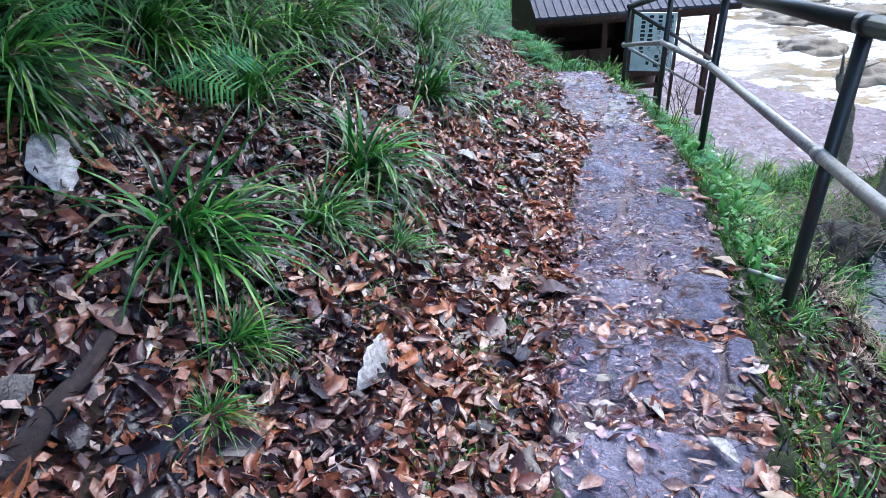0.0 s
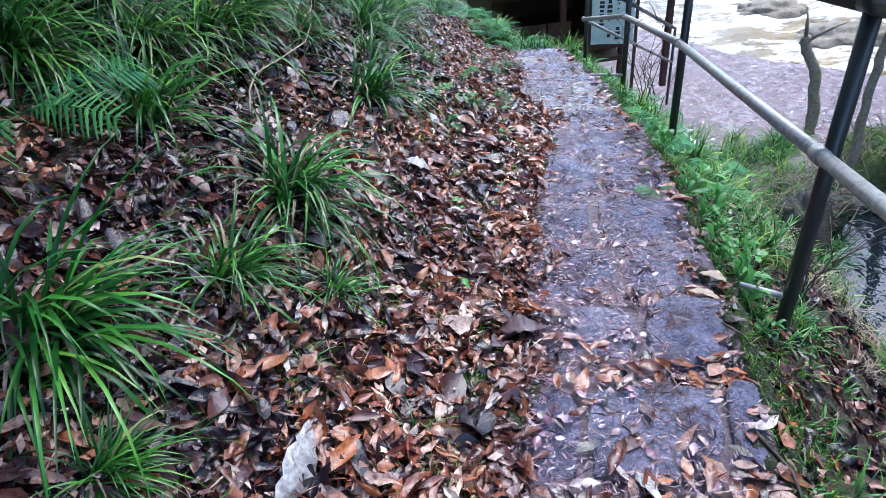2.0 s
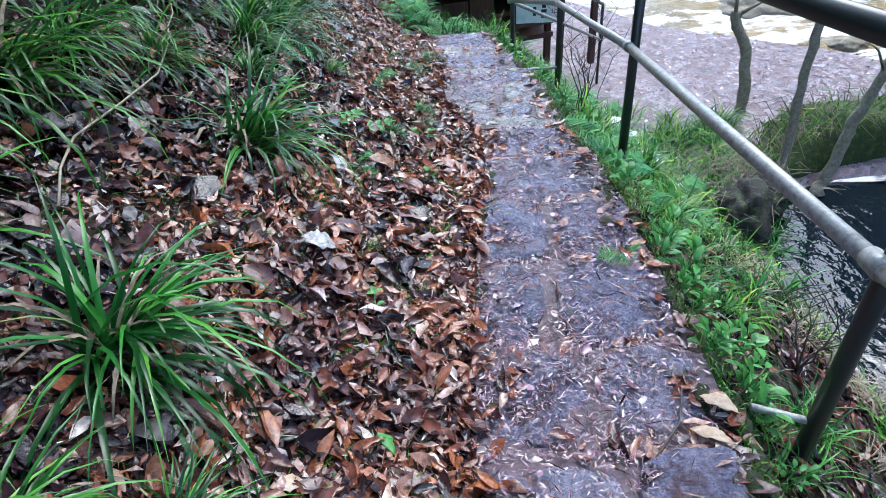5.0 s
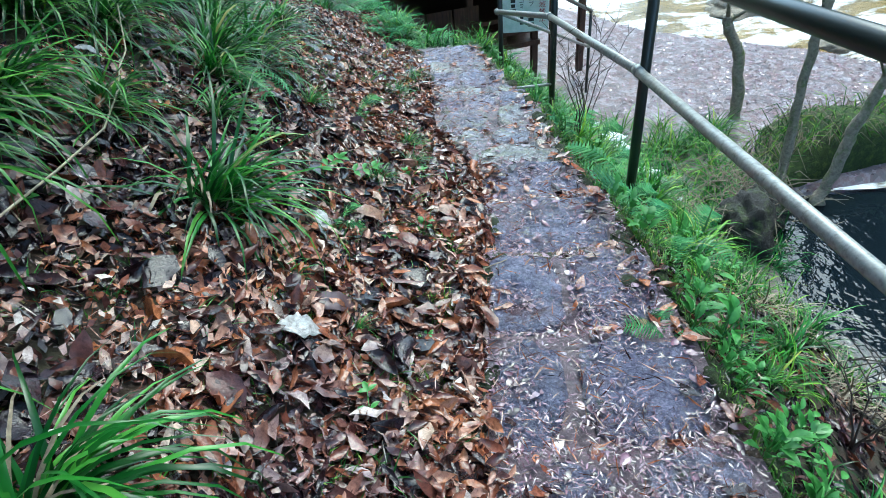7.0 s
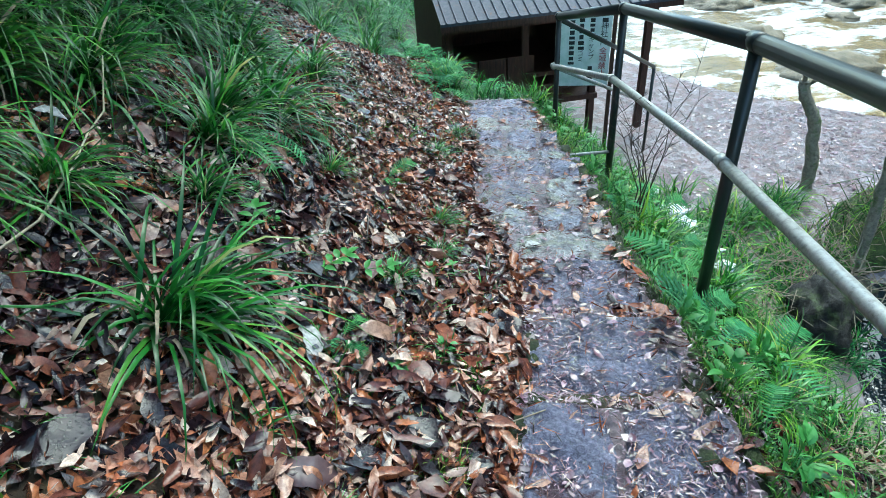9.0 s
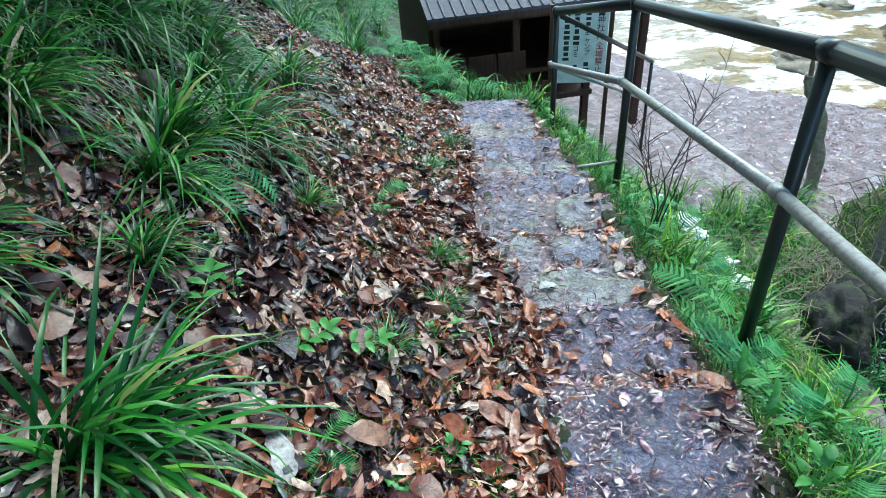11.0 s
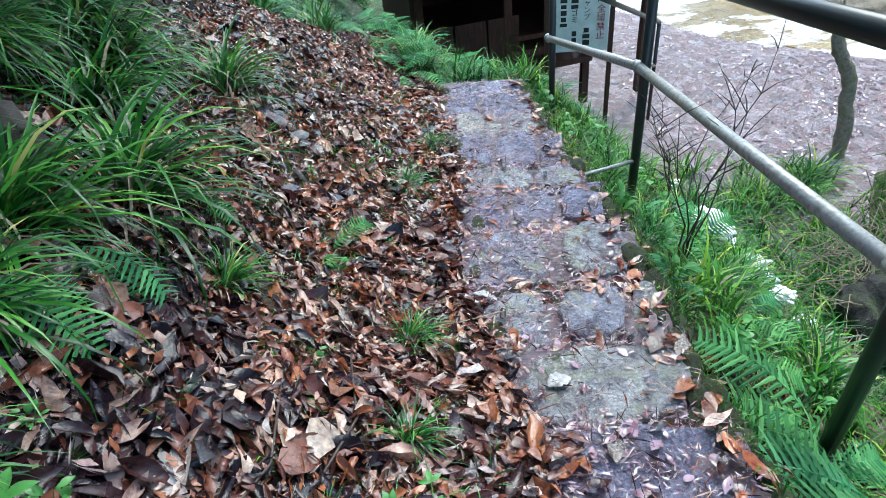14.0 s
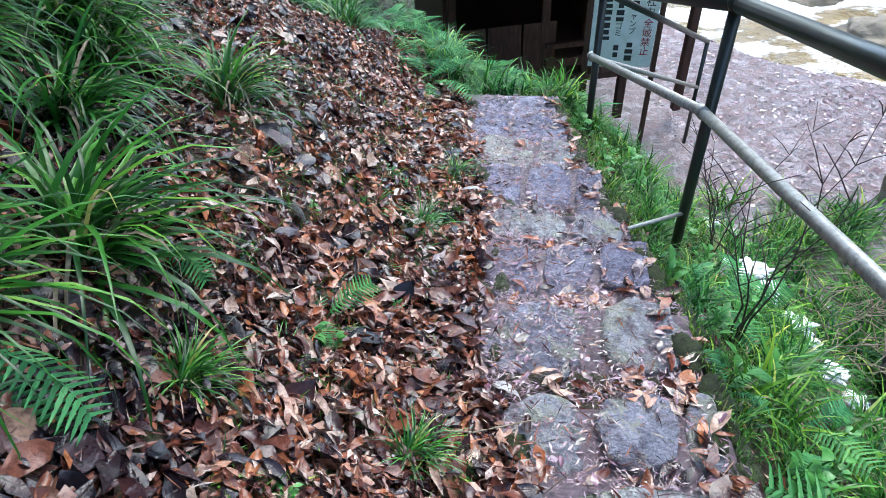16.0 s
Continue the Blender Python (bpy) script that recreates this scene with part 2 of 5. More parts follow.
ROCK = material("river_rock", lambda nt, co: ramp(nt, noise_out(nt, 5, 8, 0.7, co), [(0.3, (0.10, 0.085, 0.06)), (0.6, (0.27, 0.22, 0.15)), (0.8, (0.36, 0.31, 0.25))]), 0.5,
                bump=lambda nt, co: (noise_out(nt, 12, 8, 0.7, co), 0.8, 0.06))


def water_colour(nt, co):
    deep = ramp(nt, noise_out(nt, 0.5, 4, 0.6, co), [(0.35, (0.10, 0.065, 0.02)), (0.65, (0.22, 0.15, 0.05))])
    mp = nt.nodes.new("ShaderNodeMapping")
    mp.inputs["Scale"].default_value = (0.55, 1.2, 1)
    mp.inputs["Rotation"].default_value = (0, 0, radians(-25))
    nt.links.new(co, mp.inputs["Vector"])
    # white patches: the rapids' foam together with sky reflections painted as colour
    foam_and_glints = ramp(nt, noise_out(nt, 1.1, 9, 0.68, mp.outputs[0]), [(0.47, (0, 0, 0)), (0.56, (1, 1, 1))])
    return mixc(nt, foam_and_glints, deep, (0.85, 0.87, 0.90))


RIVER = material("river_water", water_colour, 0.12, bump=lambda nt, co: (noise_out(nt, 3.5, 6, 0.65, co), 0.6, 0.12))
POOL = material("pool_water", lambda nt, co: (0.006, 0.010, 0.014), 0.04, bump=lambda nt, co: (noise_out(nt, 5, 3, 0.5, co), 0.22, 0.05))

# ---- building helpers ----


def link_mesh(name, verts, faces, mat, parent=None, label="", smooth=False):
    me = bpy.data.meshes.new(name)
    me.from_pydata(verts.tolist() if hasattr(verts, "tolist") else verts, [], faces.tolist() if hasattr(faces, "tolist") else faces)
    for m in mat if isinstance(mat, (list, tuple)) else [mat]:
        me.materials.append(m)
    if smooth:
        me.polygons.foreach_set("use_smooth", [True] * len(me.polygons))
    me.update()
    ob = new(name, me)
    if parent:
        ob.parent = parent
    if label:
        tagged(ob, label)
    return ob


def tube(points, radii, sides=10, cap=True):
    """A round bar along points."""
    pts = [Vector(p) for p in points]
    vs, fs = [], []
    side = None
    for i, p in enumerate(pts):
        d = (pts[min(i + 1, len(pts) - 1)] - pts[max(i - 1, 0)]).normalized()
        if side is None:
            side = d.orthogonal().normalized()
        side = (side - d * side.dot(d)).normalized()
        up = d.cross(side)
        r = radii[i] if isinstance(radii, (list, tuple)) else radii
        for k in range(sides):
            a = 2 * math.pi * k / sides
            vs.append(tuple(p + r * (math.cos(a) * side + math.sin(a) * up)))
        if i:
            o = (i - 1) * sides
            fs += [(o + k, o + (k + 1) % sides, o + sides + (k + 1) % sides, o + sides + k) for k in range(sides)]
    if cap:
        fs.append(tuple(range(sides - 1, -1, -1)))
        fs.append(tuple(range(len(vs) - sides, len(vs))))
    return vs, fs


def box(lo, hi):
    (a, b, c), (d, e, f) = lo, hi
    v = [(a, b, c), (d, b, c), (d, e, c), (a, e, c), (a, b, f), (d, b, f), (d, e, f), (a, e, f)]
    return v, [(0, 3, 2, 1), (4, 5, 6, 7), (0, 1, 5, 4), (1, 2, 6, 5), (2, 3, 7, 6), (3, 0, 4, 7)]


def merge(*pieces):
    vs, fs = [], []
    for v, f in pieces:
        o = len(vs)
        vs += list(v)
        fs += [tuple(i + o for i in q) for q in f]
    return vs, fs


def empty(name, place, label, category, group="", kind=""):
    e = new(name)
    e.location = place
    return tagged(e, label, category, group, kind)


# ---- the lie of the land ----
PATH_Y = (-3, 0, 1.76, 2.25, 2.69, 3.0, 3.5, 3.9, 4.4, 4.6, 5.2, 5.7, 6.03, 6.34, 6.8, 7.16, 7.57, 9.15, 9.6, 10.4, 11.4, 12.2, 16, 30)
PATH_Z = (0.7, 0.42, 0.25, 0.18, 0.13, 0.08, 0.04, 0, -0.10, -0.13, -0.30, -0.40, -0.49, -0.56, -0.67, -0.77, -0.86, -1.25, -1.42, -1.9, -2.5, -2.85, -3.1, -3.4)
EDGE_Y = (-3, 1.3, 2.7, 3.5, 4.2, 4.8, 5.35, 5.7, 6.1, 7.0, 8.8, 12, 30)
LEFT_X = (-0.1, -0.12, -0.2, -0.2, -0.17, -0.2, -0.36, -0.5, -0.52, -0.58, -0.86, -1.6, -6)
RIGHT_X = (0.6, 0.58, 0.58, 0.53, 0.46, 0.35, 0.31, 0.30, 0.29, 0.14, -0.10, -0.3, -2)
# the rise beyond 1.6 m is steepened, mostly unseen, to block the left sky
RISE_D = (0, 0.2, 0.4, 0.55, 0.65, 0.95, 1.1, 1.6, 2.6, 4.2, 9, 60)
RISE_H = (0, 0.03, 0.10, 0.18, 0.26, 0.46, 0.57, 0.87, 1.75, 4.2, 14, 60)
DROP_D = (0, 0.06, 0.3, 1.35, 1.9, 3.2)
DROP_H = (0, 0.10, 0.30, 1.20, 1.95, 3.6)
BED = -3.36


def path_z(y):
    return np.interp(y, PATH_Y, PATH_Z)


def left_x(y):
    return np.interp(y, EDGE_Y, LEFT_X)


def right_x(y):
    return np.interp(y, EDGE_Y, RIGHT_X)


def lumps(x, y):
    return 0.5 * np.sin(3.1 * x + 1.3 * y) * np.sin(2.3 * y - 0.7 * x + 1) + 0.3 * np.sin(7.3 * x - 4.1 * y + 2) * np.sin(5.9 * y + 3.3 * x) + 0.2 * np.sin(15.1 * x + 11 * y) * np.sin(13 * y - 9 * x)


def ground_z(x, y):
    x, y = np.asarray(x, float), np.asarray(y, float)
    zp = path_z(y)
    dl, dr = left_x(y) - x, x - right_x(y)
    z = zp + np.interp(dl, RISE_D, RISE_H) - np.interp(dr, DROP_D, DROP_H)
    z = z + 0.55 * np.exp(-(((x + 1.45) / 0.55) ** 2 + ((y - 10.2) / 0.8) ** 2))
    z = z + 1.7 * np.exp(-(((x + 4.6) / 1.5) ** 2 + ((y - 14) / 2.6) ** 2))
    z = z + lumps(x, y) * 0.05 * np.clip(np.maximum(dl, dr) * 2, 0, 1) - 0.045 * ((dl < 0) & (dr < 0))
    # the gravel beach, the river bed beyond it and the pool
    bed = BED + 0.05 * lumps(x * 0.6, y * 0.6)
    shore = 15.9 - 0.75 * (x - 2) + 0.25 * np.sin(1.3 * x)
    bed = bed - 0.5 * np.clip((y - shore) / 1.5, 0, 1)
    in_pool = np.clip((x - 2.9 - 0.15 * (y - 6)) / 0.4, 0, 1) * np.clip((9.0 + 0.18 * (x - 4) - y) / 0.3, 0, 1)
    bed = bed - 0.6 * in_pool
    return np.maximum(z, bed)


def ground_normal(x, y):
    e = 0.03
    n = np.stack([-(ground_z(x + e, y) - ground_z(x - e, y)) / (2 * e), -(ground_z(x, y + e) - ground_z(x, y - e)) / (2 * e), np.ones_like(np.asarray(x, float))], -1)
    return n / np.linalg.norm(n, axis=-1, keepdims=True)


def spaced(*runs):
    out = []
    for a, b, n in runs:
        out += list(np.linspace(a, b, n, endpoint=False))
    return np.array(out + [runs[-1][1]])


def make_ground():
    xs = spaced((-400, -40, 8), (-40, -6, 14), (-6, -2.4, 22), (-2.4, 1.6, 70), (1.6, 7, 54), (7, 40, 22), (40, 400, 8))
    ys = spaced((-400, -40, 8), (-40, -1, 16), (-1, 0.5, 12), (0.5, 9.2, 130), (9.2, 18, 56), (18, 40, 16), (40, 400, 8))
    X, Y = np.meshgrid(xs, ys)
    Z = ground_z(X, Y)
    nx, ny = len(xs), len(ys)
    idx = np.arange(nx * ny).reshape(ny, nx)
    faces = np.stack([idx[:-1, :-1], idx[:-1, 1:], idx[1:, 1:], idx[1:, :-1]], -1).reshape(-1, 4)
    ob = link_mesh("ground", np.stack([X, Y, Z], -1).reshape(-1, 3), faces, [SOIL, GRAVEL], smooth=True)
    zc = Z.ravel()[faces].mean(1)
    ob.data.polygons.foreach_set("material_index", ((zc < BED + 0.12) & (X.ravel()[faces].mean(1) > 0.4)).astype(int).tolist())
    return tagged(ob, "dark wet soil bank sloping down to a grey gravel river beach", "ground", kind="structure")


make_ground()


def make_water():
    xs, ys = np.linspace(0, 60, 121), np.linspace(9, 60, 103)
    X, Y = np.meshgrid(xs, ys)
    Z = BED - 0.12 + 0.06 * np.sin(2.1 * X + 1.4 * Y) * np.sin(1.7 * Y - 0.8 * X) + 0.03 * np.sin(5 * X - 3 * Y)
    idx = np.arange(X.size).reshape(X.shape)
    faces = np.stack([idx[:-1, :-1], idx[:-1, 1:], idx[1:, 1:], idx[1:, :-1]], -1).reshape(-1, 4)
    tagged(link_mesh("water_river", np.stack([X, Y, Z], -1).reshape(-1, 3), faces, RIVER, smooth=True), "shallow brown river with white foaming rapids and painted sky reflections", "river", kind="structure")
    xs, ys = np.linspace(2.6, 12, 60), np.linspace(2, 8.98, 50)
    X, Y = np.meshgrid(xs, ys)
    Z = np.full(X.shape, BED - 0.13)
    idx = np.arange(X.size).reshape(X.shape)
    faces = np.stack([idx[:-1, :-1], idx[:-1, 1:], idx[1:, 1:], idx[1:, :-1]], -1).reshape(-1, 4)
    tagged(link_mesh("water_pool", np.stack([X, Y, Z], -1).reshape(-1, 3), faces, POOL, smooth=True), "dark still pool of water below the bank", "pool", kind="structure")


make_water()

# ---- railing ----
POSTS = [(0.93, 0.2, 1.66, 1.16, 0.1), (0.84, 2.58, 1.206, 0.706, -0.35), (0.705, 5.0, 0.777, 0.265, -0.55), (0.49, 7.15, 0.306, -0.20, -1.15), (0.12, 9.0, -0.28, -0.78, -1.9)]


def make_railing():
    rail = empty("railing", (0.7, 4, 0), "weathered grey-green steel pipe handrail beside the stone path", "railing")

    def add(name, vf, mat, label=""):
        ob = link_mesh(name, *vf, mat, rail, label, smooth=True)
        ob.matrix_parent_inverse = Matrix.Translation((-0.7, -4, 0))
        return ob

    for x, y, top, mid, base in POSTS:
        add("post", tube([(x, y, base), (x, y, top - 0.02)], 0.028, 12), PAINT)
    tops = [Vector((x, y, top)) for x, y, top, _, _ in POSTS]
    mids = [Vector((x - 0.035, y, mid)) for x, y, _, mid, _ in POSTS]
    for run, r, mat, name, label in ((tops, 0.038, PAINT, "top_rail", ""), (mids, 0.026, GALV, "middle_rail", "paler galvanised middle rail")):
        for a, b in zip(run[:-1], run[1:]):
            add(name, tube([a, a.lerp(b, 0.5), b], r, 14), mat, label)
    for p in tops:
        v, f = tube([p - Vector((0, 0.05, -0.009)), p + Vector((0, 0.05, -0.009))], 0.0405, 14)
        add("collar", (v, f), PAINT)
    for p in mids:
        v, f = tube([p - Vector((0, 0.035, -0.006)), p + Vector((0, 0.035, -0.006))], 0.031, 12)
        add("clamp", (v, f), GALV)
    return rail


make_railing()

# ---- stone path ----
ROWS_Y = (-1.25, -0.8, -0.35, 0.1, 0.55, 1.03, 1.45, 1.93, 2.40, 2.86, 3.37, 3.88, 4.40, 4.87, 5.27, 5.62, 6.12, 6.60, 6.98, 7.60, 8.10, 8.62, 9.17)
# each row's slabs as spans across the path, how much trodden leaf lies on it, how deep the leaf strip at its riser is, and whether it is lichened
SLABS = (((0, 0.4), (0.4, 1)), ((0, 0.6), (0.6, 1)), ((0, 0.35), (0.35, 1)), ((0, 0.5), (0.5, 1)), ((0.04, 0.97),), ((0.02, 0.97),), ((0.02, 0.26), (0.26, 0.82), (0.83, 0.99)),
         ((0.02, 0.55), (0.57, 0.97)), ((0.03, 0.5), (0.52, 0.96)), ((0.02, 0.38), (0.40, 0.97)), ((0.04, 0.45), (0.47, 0.97)), ((0.0, 0.97),), ((0.05, 0.98),), ((0.03, 0.99),), ((0.0, 0.42), (0.43, 0.8), (0.81, 0.98)),
         ((0.05, 0.55), (0.57, 0.96)), ((0.03, 0.36), (0.37, 0.66), (0.68, 0.97)), ((0.05, 0.6), (0.61, 0.97)), ((0.03, 0.36), (0.38, 0.75), (0.76, 0.98)), ((0.03, 0.55), (0.57, 0.97)), ((0.03, 0.4), (0.42, 0.97)), ((0.03, 0.97),))
COVER = (0.3, 0.3, 0.3, 0.3, 0.3, 0.15, 0.4, 0.6, 1.0, 0.8, 1.0, 0.6, 0.35, 0.25, 0.4, 1.0, 0.85, 0.75, 0.9, 0.75, 0.75, 0.5)
STRIP = (0.05, 0.05, 0.05, 0.05, 0.06, 0.06, 0.10, 0.10, 0.06, 0.02, 0.02, 0.03, 0.07, 0.02, 0.03, 0.10, 0.12, 0.05, 0.02, 0.03, 0.03, 0.03)
LICHENED = (13, 14, 15, 17, 19)


def row_of(y):
    return int(np.clip(np.searchsorted(ROWS_Y, y) - 1, 0, len(ROWS_Y) - 2))


def row_z(y):
    i = row_of(y)
    a, b = ROWS_Y[i], ROWS_Y[i + 1]
    m = (a + b) / 2
    return float(path_z(m)) + (y - m) * (float(path_z(b)) - float(path_z(a))) / (b - a) * 0.2


def surface_z(x, y):
    """The top of what lies at a place: stone on the path, soil elsewhere."""
    g = ground_z(x, y)
    on = (x > left_x(y) + 0.02) & (x < right_x(y) - 0.02) & (y > -1.25) & (y < 9.15)
    st = np.array([row_z(v) for v in np.atleast_1d(y)])
    return np.where(on, st + 0.004, g)


rng = np.random.default_rng(7)


def stone_piece(x0, x1, y0, y1, skew, shear, xm):
    """A worn flat slab: a chipped outline, a rounded rim and a gently uneven top."""
    n = 30
    pts = []
    cx, cy = (x0 + x1) / 2, (y0 + y1) / 2
    ph = rng.uniform(0, 6.28, 3)
    trim = rng.uniform(0.06, 0.22)
    for k in range(n):
        a = 2 * math.pi * (k + 0.5) / n
        c, s = math.cos(a), math.sin(a)
        r = 1 / max(abs(c), abs(s)) * (1.0 - trim * abs(math.sin(2 * a)) ** 2 + 0.035 * math.sin(3 * a + ph[0]) + 0.025 * math.sin(7 * a + ph[1]) + rng.uniform(-0.03, 0.02))
        px = cx + r * c * (x1 - x0) / 2 + skew * s * (y1 - y0) / 2
        pts.append((px, cy + r * s * (y1 - y0) / 2 + shear * (px - xm)))
    tilt = rng.uniform(-0.04, 0.04)
    lift = rng.uniform(-0.012, 0.014)
    vs, fs = [], []
    rings = ((1.0, -0.14), (1.0, -0.03), (0.985, -0.012), (0.95, -0.003), (0.86, 0.0), (0.68, 0.003), (0.48, 0.006), (0.25, 0.008))
    for scale, dz in rings:
        for px, py in pts:
            x, y = cx + (px - cx) * scale, cy + (py - cy) * scale
            rough = 0.032 * noise.noise(Vector((x * 6 + ph[2], y * 6, 0))) + 0.012 * noise.noise(Vector((x * 17, y * 17, ph[2]))) if scale < 0.97 else 0
            vs.append((x, y, row_z(cy) + (row_z(min(max(py - shear * (px - xm), y0 + 0.01), y1 - 0.01)) - row_z(cy)) * scale + (x - cx) * tilt + lift + dz + rough))
    vs.append((cx, cy, row_z(cy) + lift + 0.008 + 0.032 * noise.noise(Vector((cx * 6 + ph[2], cy * 6, 0)))))
    m = len(rings) - 1
    for i in range(m):
        for k in range(n):
            a, b = i * n + k, i * n + (k + 1) % n
            fs.append((a, b, b + n, a + n))
    fs += [(m * n + k, m * n + (k + 1) % n, (m + 1) * n) for k in range(n)]
    return vs, fs


def make_path():
    ys = np.linspace(-1.3, 9.2, 136)
    vs, fs = [], []
    for y in ys:
        for x in (left_x(y) - 0.03, (left_x(y) + right_x(y)) / 2, right_x(y) + 0.0):
            vs.append((float(x), float(y), float(row_z(y)) - 0.022))
    for i in range(len(ys) - 1):
        for k in (0, 1):
            a = i * 3 + k
            fs.append((a, a + 1, a + 4, a + 3))
    # a skirt closes the bedding at its edges
    n = len(vs)
    for y in ys:
        vs += [(float(left_x(y)) - 0.03, float(y), float(row_z(y)) - 0.35), (float(right_x(y)), float(y), float(row_z(y)) - 0.35)]
    for i in range(len(ys) - 1):
        fs.append((i * 3, (i + 1) * 3, n + 2 * (i + 1), n + 2 * i))
        fs.append(((i + 1) * 3 + 2, i * 3 + 2, n + 2 * i + 1, n + 2 * (i + 1) + 1))
    fs += [(len(ys) * 3 - 3, len(ys) * 3 - 2, len(ys) * 3 - 1, len(vs) - 1, len(vs) - 2)]
    path = tagged(link_mesh("pavement", vs, fs, BEDDING), "narrow stepped footpath of worn wet stone slabs", "footpath", kind="structure")
    for i, spans in enumerate(SLABS):
        y0, y1 = ROWS_Y[i] + STRIP[i], ROWS_Y[i + 1]
        ym = (y0 + y1) / 2
        a, b = float(left_x(ym)), float(right_x(ym))
        shear = rng.uniform(-0.02, 0.2)
        for u, v in spans:
            gy0, gy1 = rng.uniform(0.002, 0.03), rng.uniform(0.0, 0.012)
            link_mesh("stone", *stone_piece(a + (b - a) * u + 0.005, a + (b - a) * v - 0.005, y0 + gy0, y1 - gy1, rng.uniform(-0.06, 0.06), shear, (a + b) / 2), PALE_STONE if i in LICHENED else STONE, path, smooth=True)


make_path()

# ---- fallen leaves ----


def leaf_cloud(name, xy, length, aspect, mat, label, lift=0.03, tilt=0.35, curl=1.0, z=None, category="fallen leaves", lite=False):
    n = len(xy)
    x, y = xy[:, 0], xy[:, 1]
    base = surface_z(x, y) if z is None else z
    nor = ground_normal(x, y)
    on = (x > left_x(y)) & (x < right_x(y)) & (y < 9.2)
    nor[on] = (0, 0.12, 0.99)
    nor = nor + rng.normal(0, tilt, (n, 3)) * (1, 1, 0.3)
    nor /= np.linalg.norm(nor, axis=1)[:, None]
    az = rng.uniform(0, 2 * np.pi, n)
    t1 = np.stack([np.cos(az), np.sin(az), np.zeros(n)], 1)
    t1 -= nor * (t1 * nor).sum(1)[:, None]
    t1 /= np.linalg.norm(t1, axis=1)[:, None]
    t2 = np.cross(nor, t1)
    us = np.array([-0.5, -0.25, -0.25, -0.25, 0.02, 0.02, 0.02, 0.28, 0.28, 0.28, 0.5])
    ws = np.array([0, -0.8, 0, 0.8, -1.0, 0, 1.0, -0.62, 0, 0.62, 0]) * 0.5
    tri = np.array([(0, 2, 1), (0, 3, 2), (1, 2, 5), (1, 5, 4), (2, 3, 6), (2, 6, 5), (4, 5, 8), (4, 8, 7), (5, 6, 9), (5, 9, 8), (7, 8, 10), (8, 9, 10)])
    if lite:
        us, ws = np.array([-0.5, -0.1, 0.1, 0.5]), np.array([0, -0.5, 0.5, 0])
        tri = np.array([(0, 2, 1), (1, 2, 3)])
    m = len(us)
    fold = rng.uniform(-0.25, 1.1, n)[:, None] * curl
    bend = rng.uniform(-0.5, 0.9, n)[:, None] * curl
    twist = rng.uniform(-0.35, 0.35, n)[:, None] * curl
    u = us[None] * length[:, None] * (1 + rng.uniform(-0.12, 0.12, (n, m)))
    w = ws[None] * aspect[:, None] * length[:, None] * (1 + rng.uniform(-0.26, 0.26, (n, m)))
    h = (np.abs(ws)[None] * 2 * fold * 0.16 + bend * us[None] ** 2 * 0.5 + twist * us[None] * ws[None] * 0.8 + 0.05 * curl * rng.normal(0, 1, (n, m))) * length[:, None]
    h = h - h.min(1)[:, None] * 0.5
    up = rng.uniform(0.001, 1, n) ** 1.5 * lift + 0.004
    v = np.stack([x, y, base], 1)[:, None] + u[..., None] * t1[:, None] + w[..., None] * t2[:, None] + (h + up[:, None])[..., None] * nor[:, None]
    faces = (tri[None] + (np.arange(n) * m)[:, None, None]).reshape(-1, 3)
    ob = link_mesh(name, v.reshape(-1, 3), faces, mat, smooth=True)
    return tagged(ob, label, category, kind="stuff")


def scatter(n, y0, y1, d0, d1, power=1.0, side="left"):
    y = rng.uniform(y0, y1, n)
    d = d0 + (d1 - d0) * rng.uniform(0, 1, n) ** power
    x = left_x(y) - d if side == "left" else right_x(y) + d
    return np.stack([x, y], 1)


pts = np.concatenate([scatter(23000, -1.0, 6.2, -0.02, 1.4, 1.0), scatter(5200, -1.0, 6.5, 1.2, 3.2, 1.0), scatter(13500, 6.0, 13.5, -0.02, 2.8, 1.0)])
# the litter thins out in hollows of dark moss on the upper bank
d = left_x(pts[:, 1]) - pts[:, 0]
bare = np.sin(2.9 * pts[:, 0] + 1.7 * pts[:, 1]) * np.sin(3.7 * pts[:, 1] - 2.2 * pts[:, 0] + 0.6)
pts = pts[rng.random(len(pts)) > np.clip(bare, 0, 1) * np.clip((d - 0.25) * 1.3, 0, 0.9)]
size = np.where(rng.random(len(pts)) < 0.24, rng.uniform(0.075, 0.135, len(pts)), rng.uniform(0.03, 0.09, len(pts)))
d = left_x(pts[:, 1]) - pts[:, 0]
# the darker leaves' share grows up the bank to paint in its shade
shade_rot = rng.random(len(pts)) < np.clip(0.05 + 0.8 * (d - 0.35) + 1.2 * np.clip(d - 0.8, 0, 1) + 0.3 * np.sin(2.1 * pts[:, 1] + 1.5 * pts[:, 0]), 0.05, 0.9) * np.where(pts[:, 1] < 7.5, 1, 0.5)
aspect = rng.uniform(0.2, 0.42, len(pts))
leaf_cloud("leaf_litter", pts[~shade_rot], size[~shade_rot], aspect[~shade_rot], LEAF, "deep wet litter of brown and russet fallen leaves on the bank", 0.045, 0.36, 1.25)
leaf_cloud("rotten_leaves", pts[shade_rot], size[shade_rot], aspect[shade_rot], ROTTEN_SHADED, "purple-brown rotting leaves matted on the bank, its shade painted into their colour", 0.04, 0.34, 1.2)
pts = scatter(1300, 0.3, 9, 0.0, 1.6, 1.0)
leaf_cloud("broad_leaves", pts, rng.uniform(0.07, 0.15, len(pts)), rng.uniform(0.45, 0.75, len(pts)), ROTTEN_SHADED, "broad dark wet leaves lying on top of the litter", 0.05, 0.3, 1.0)
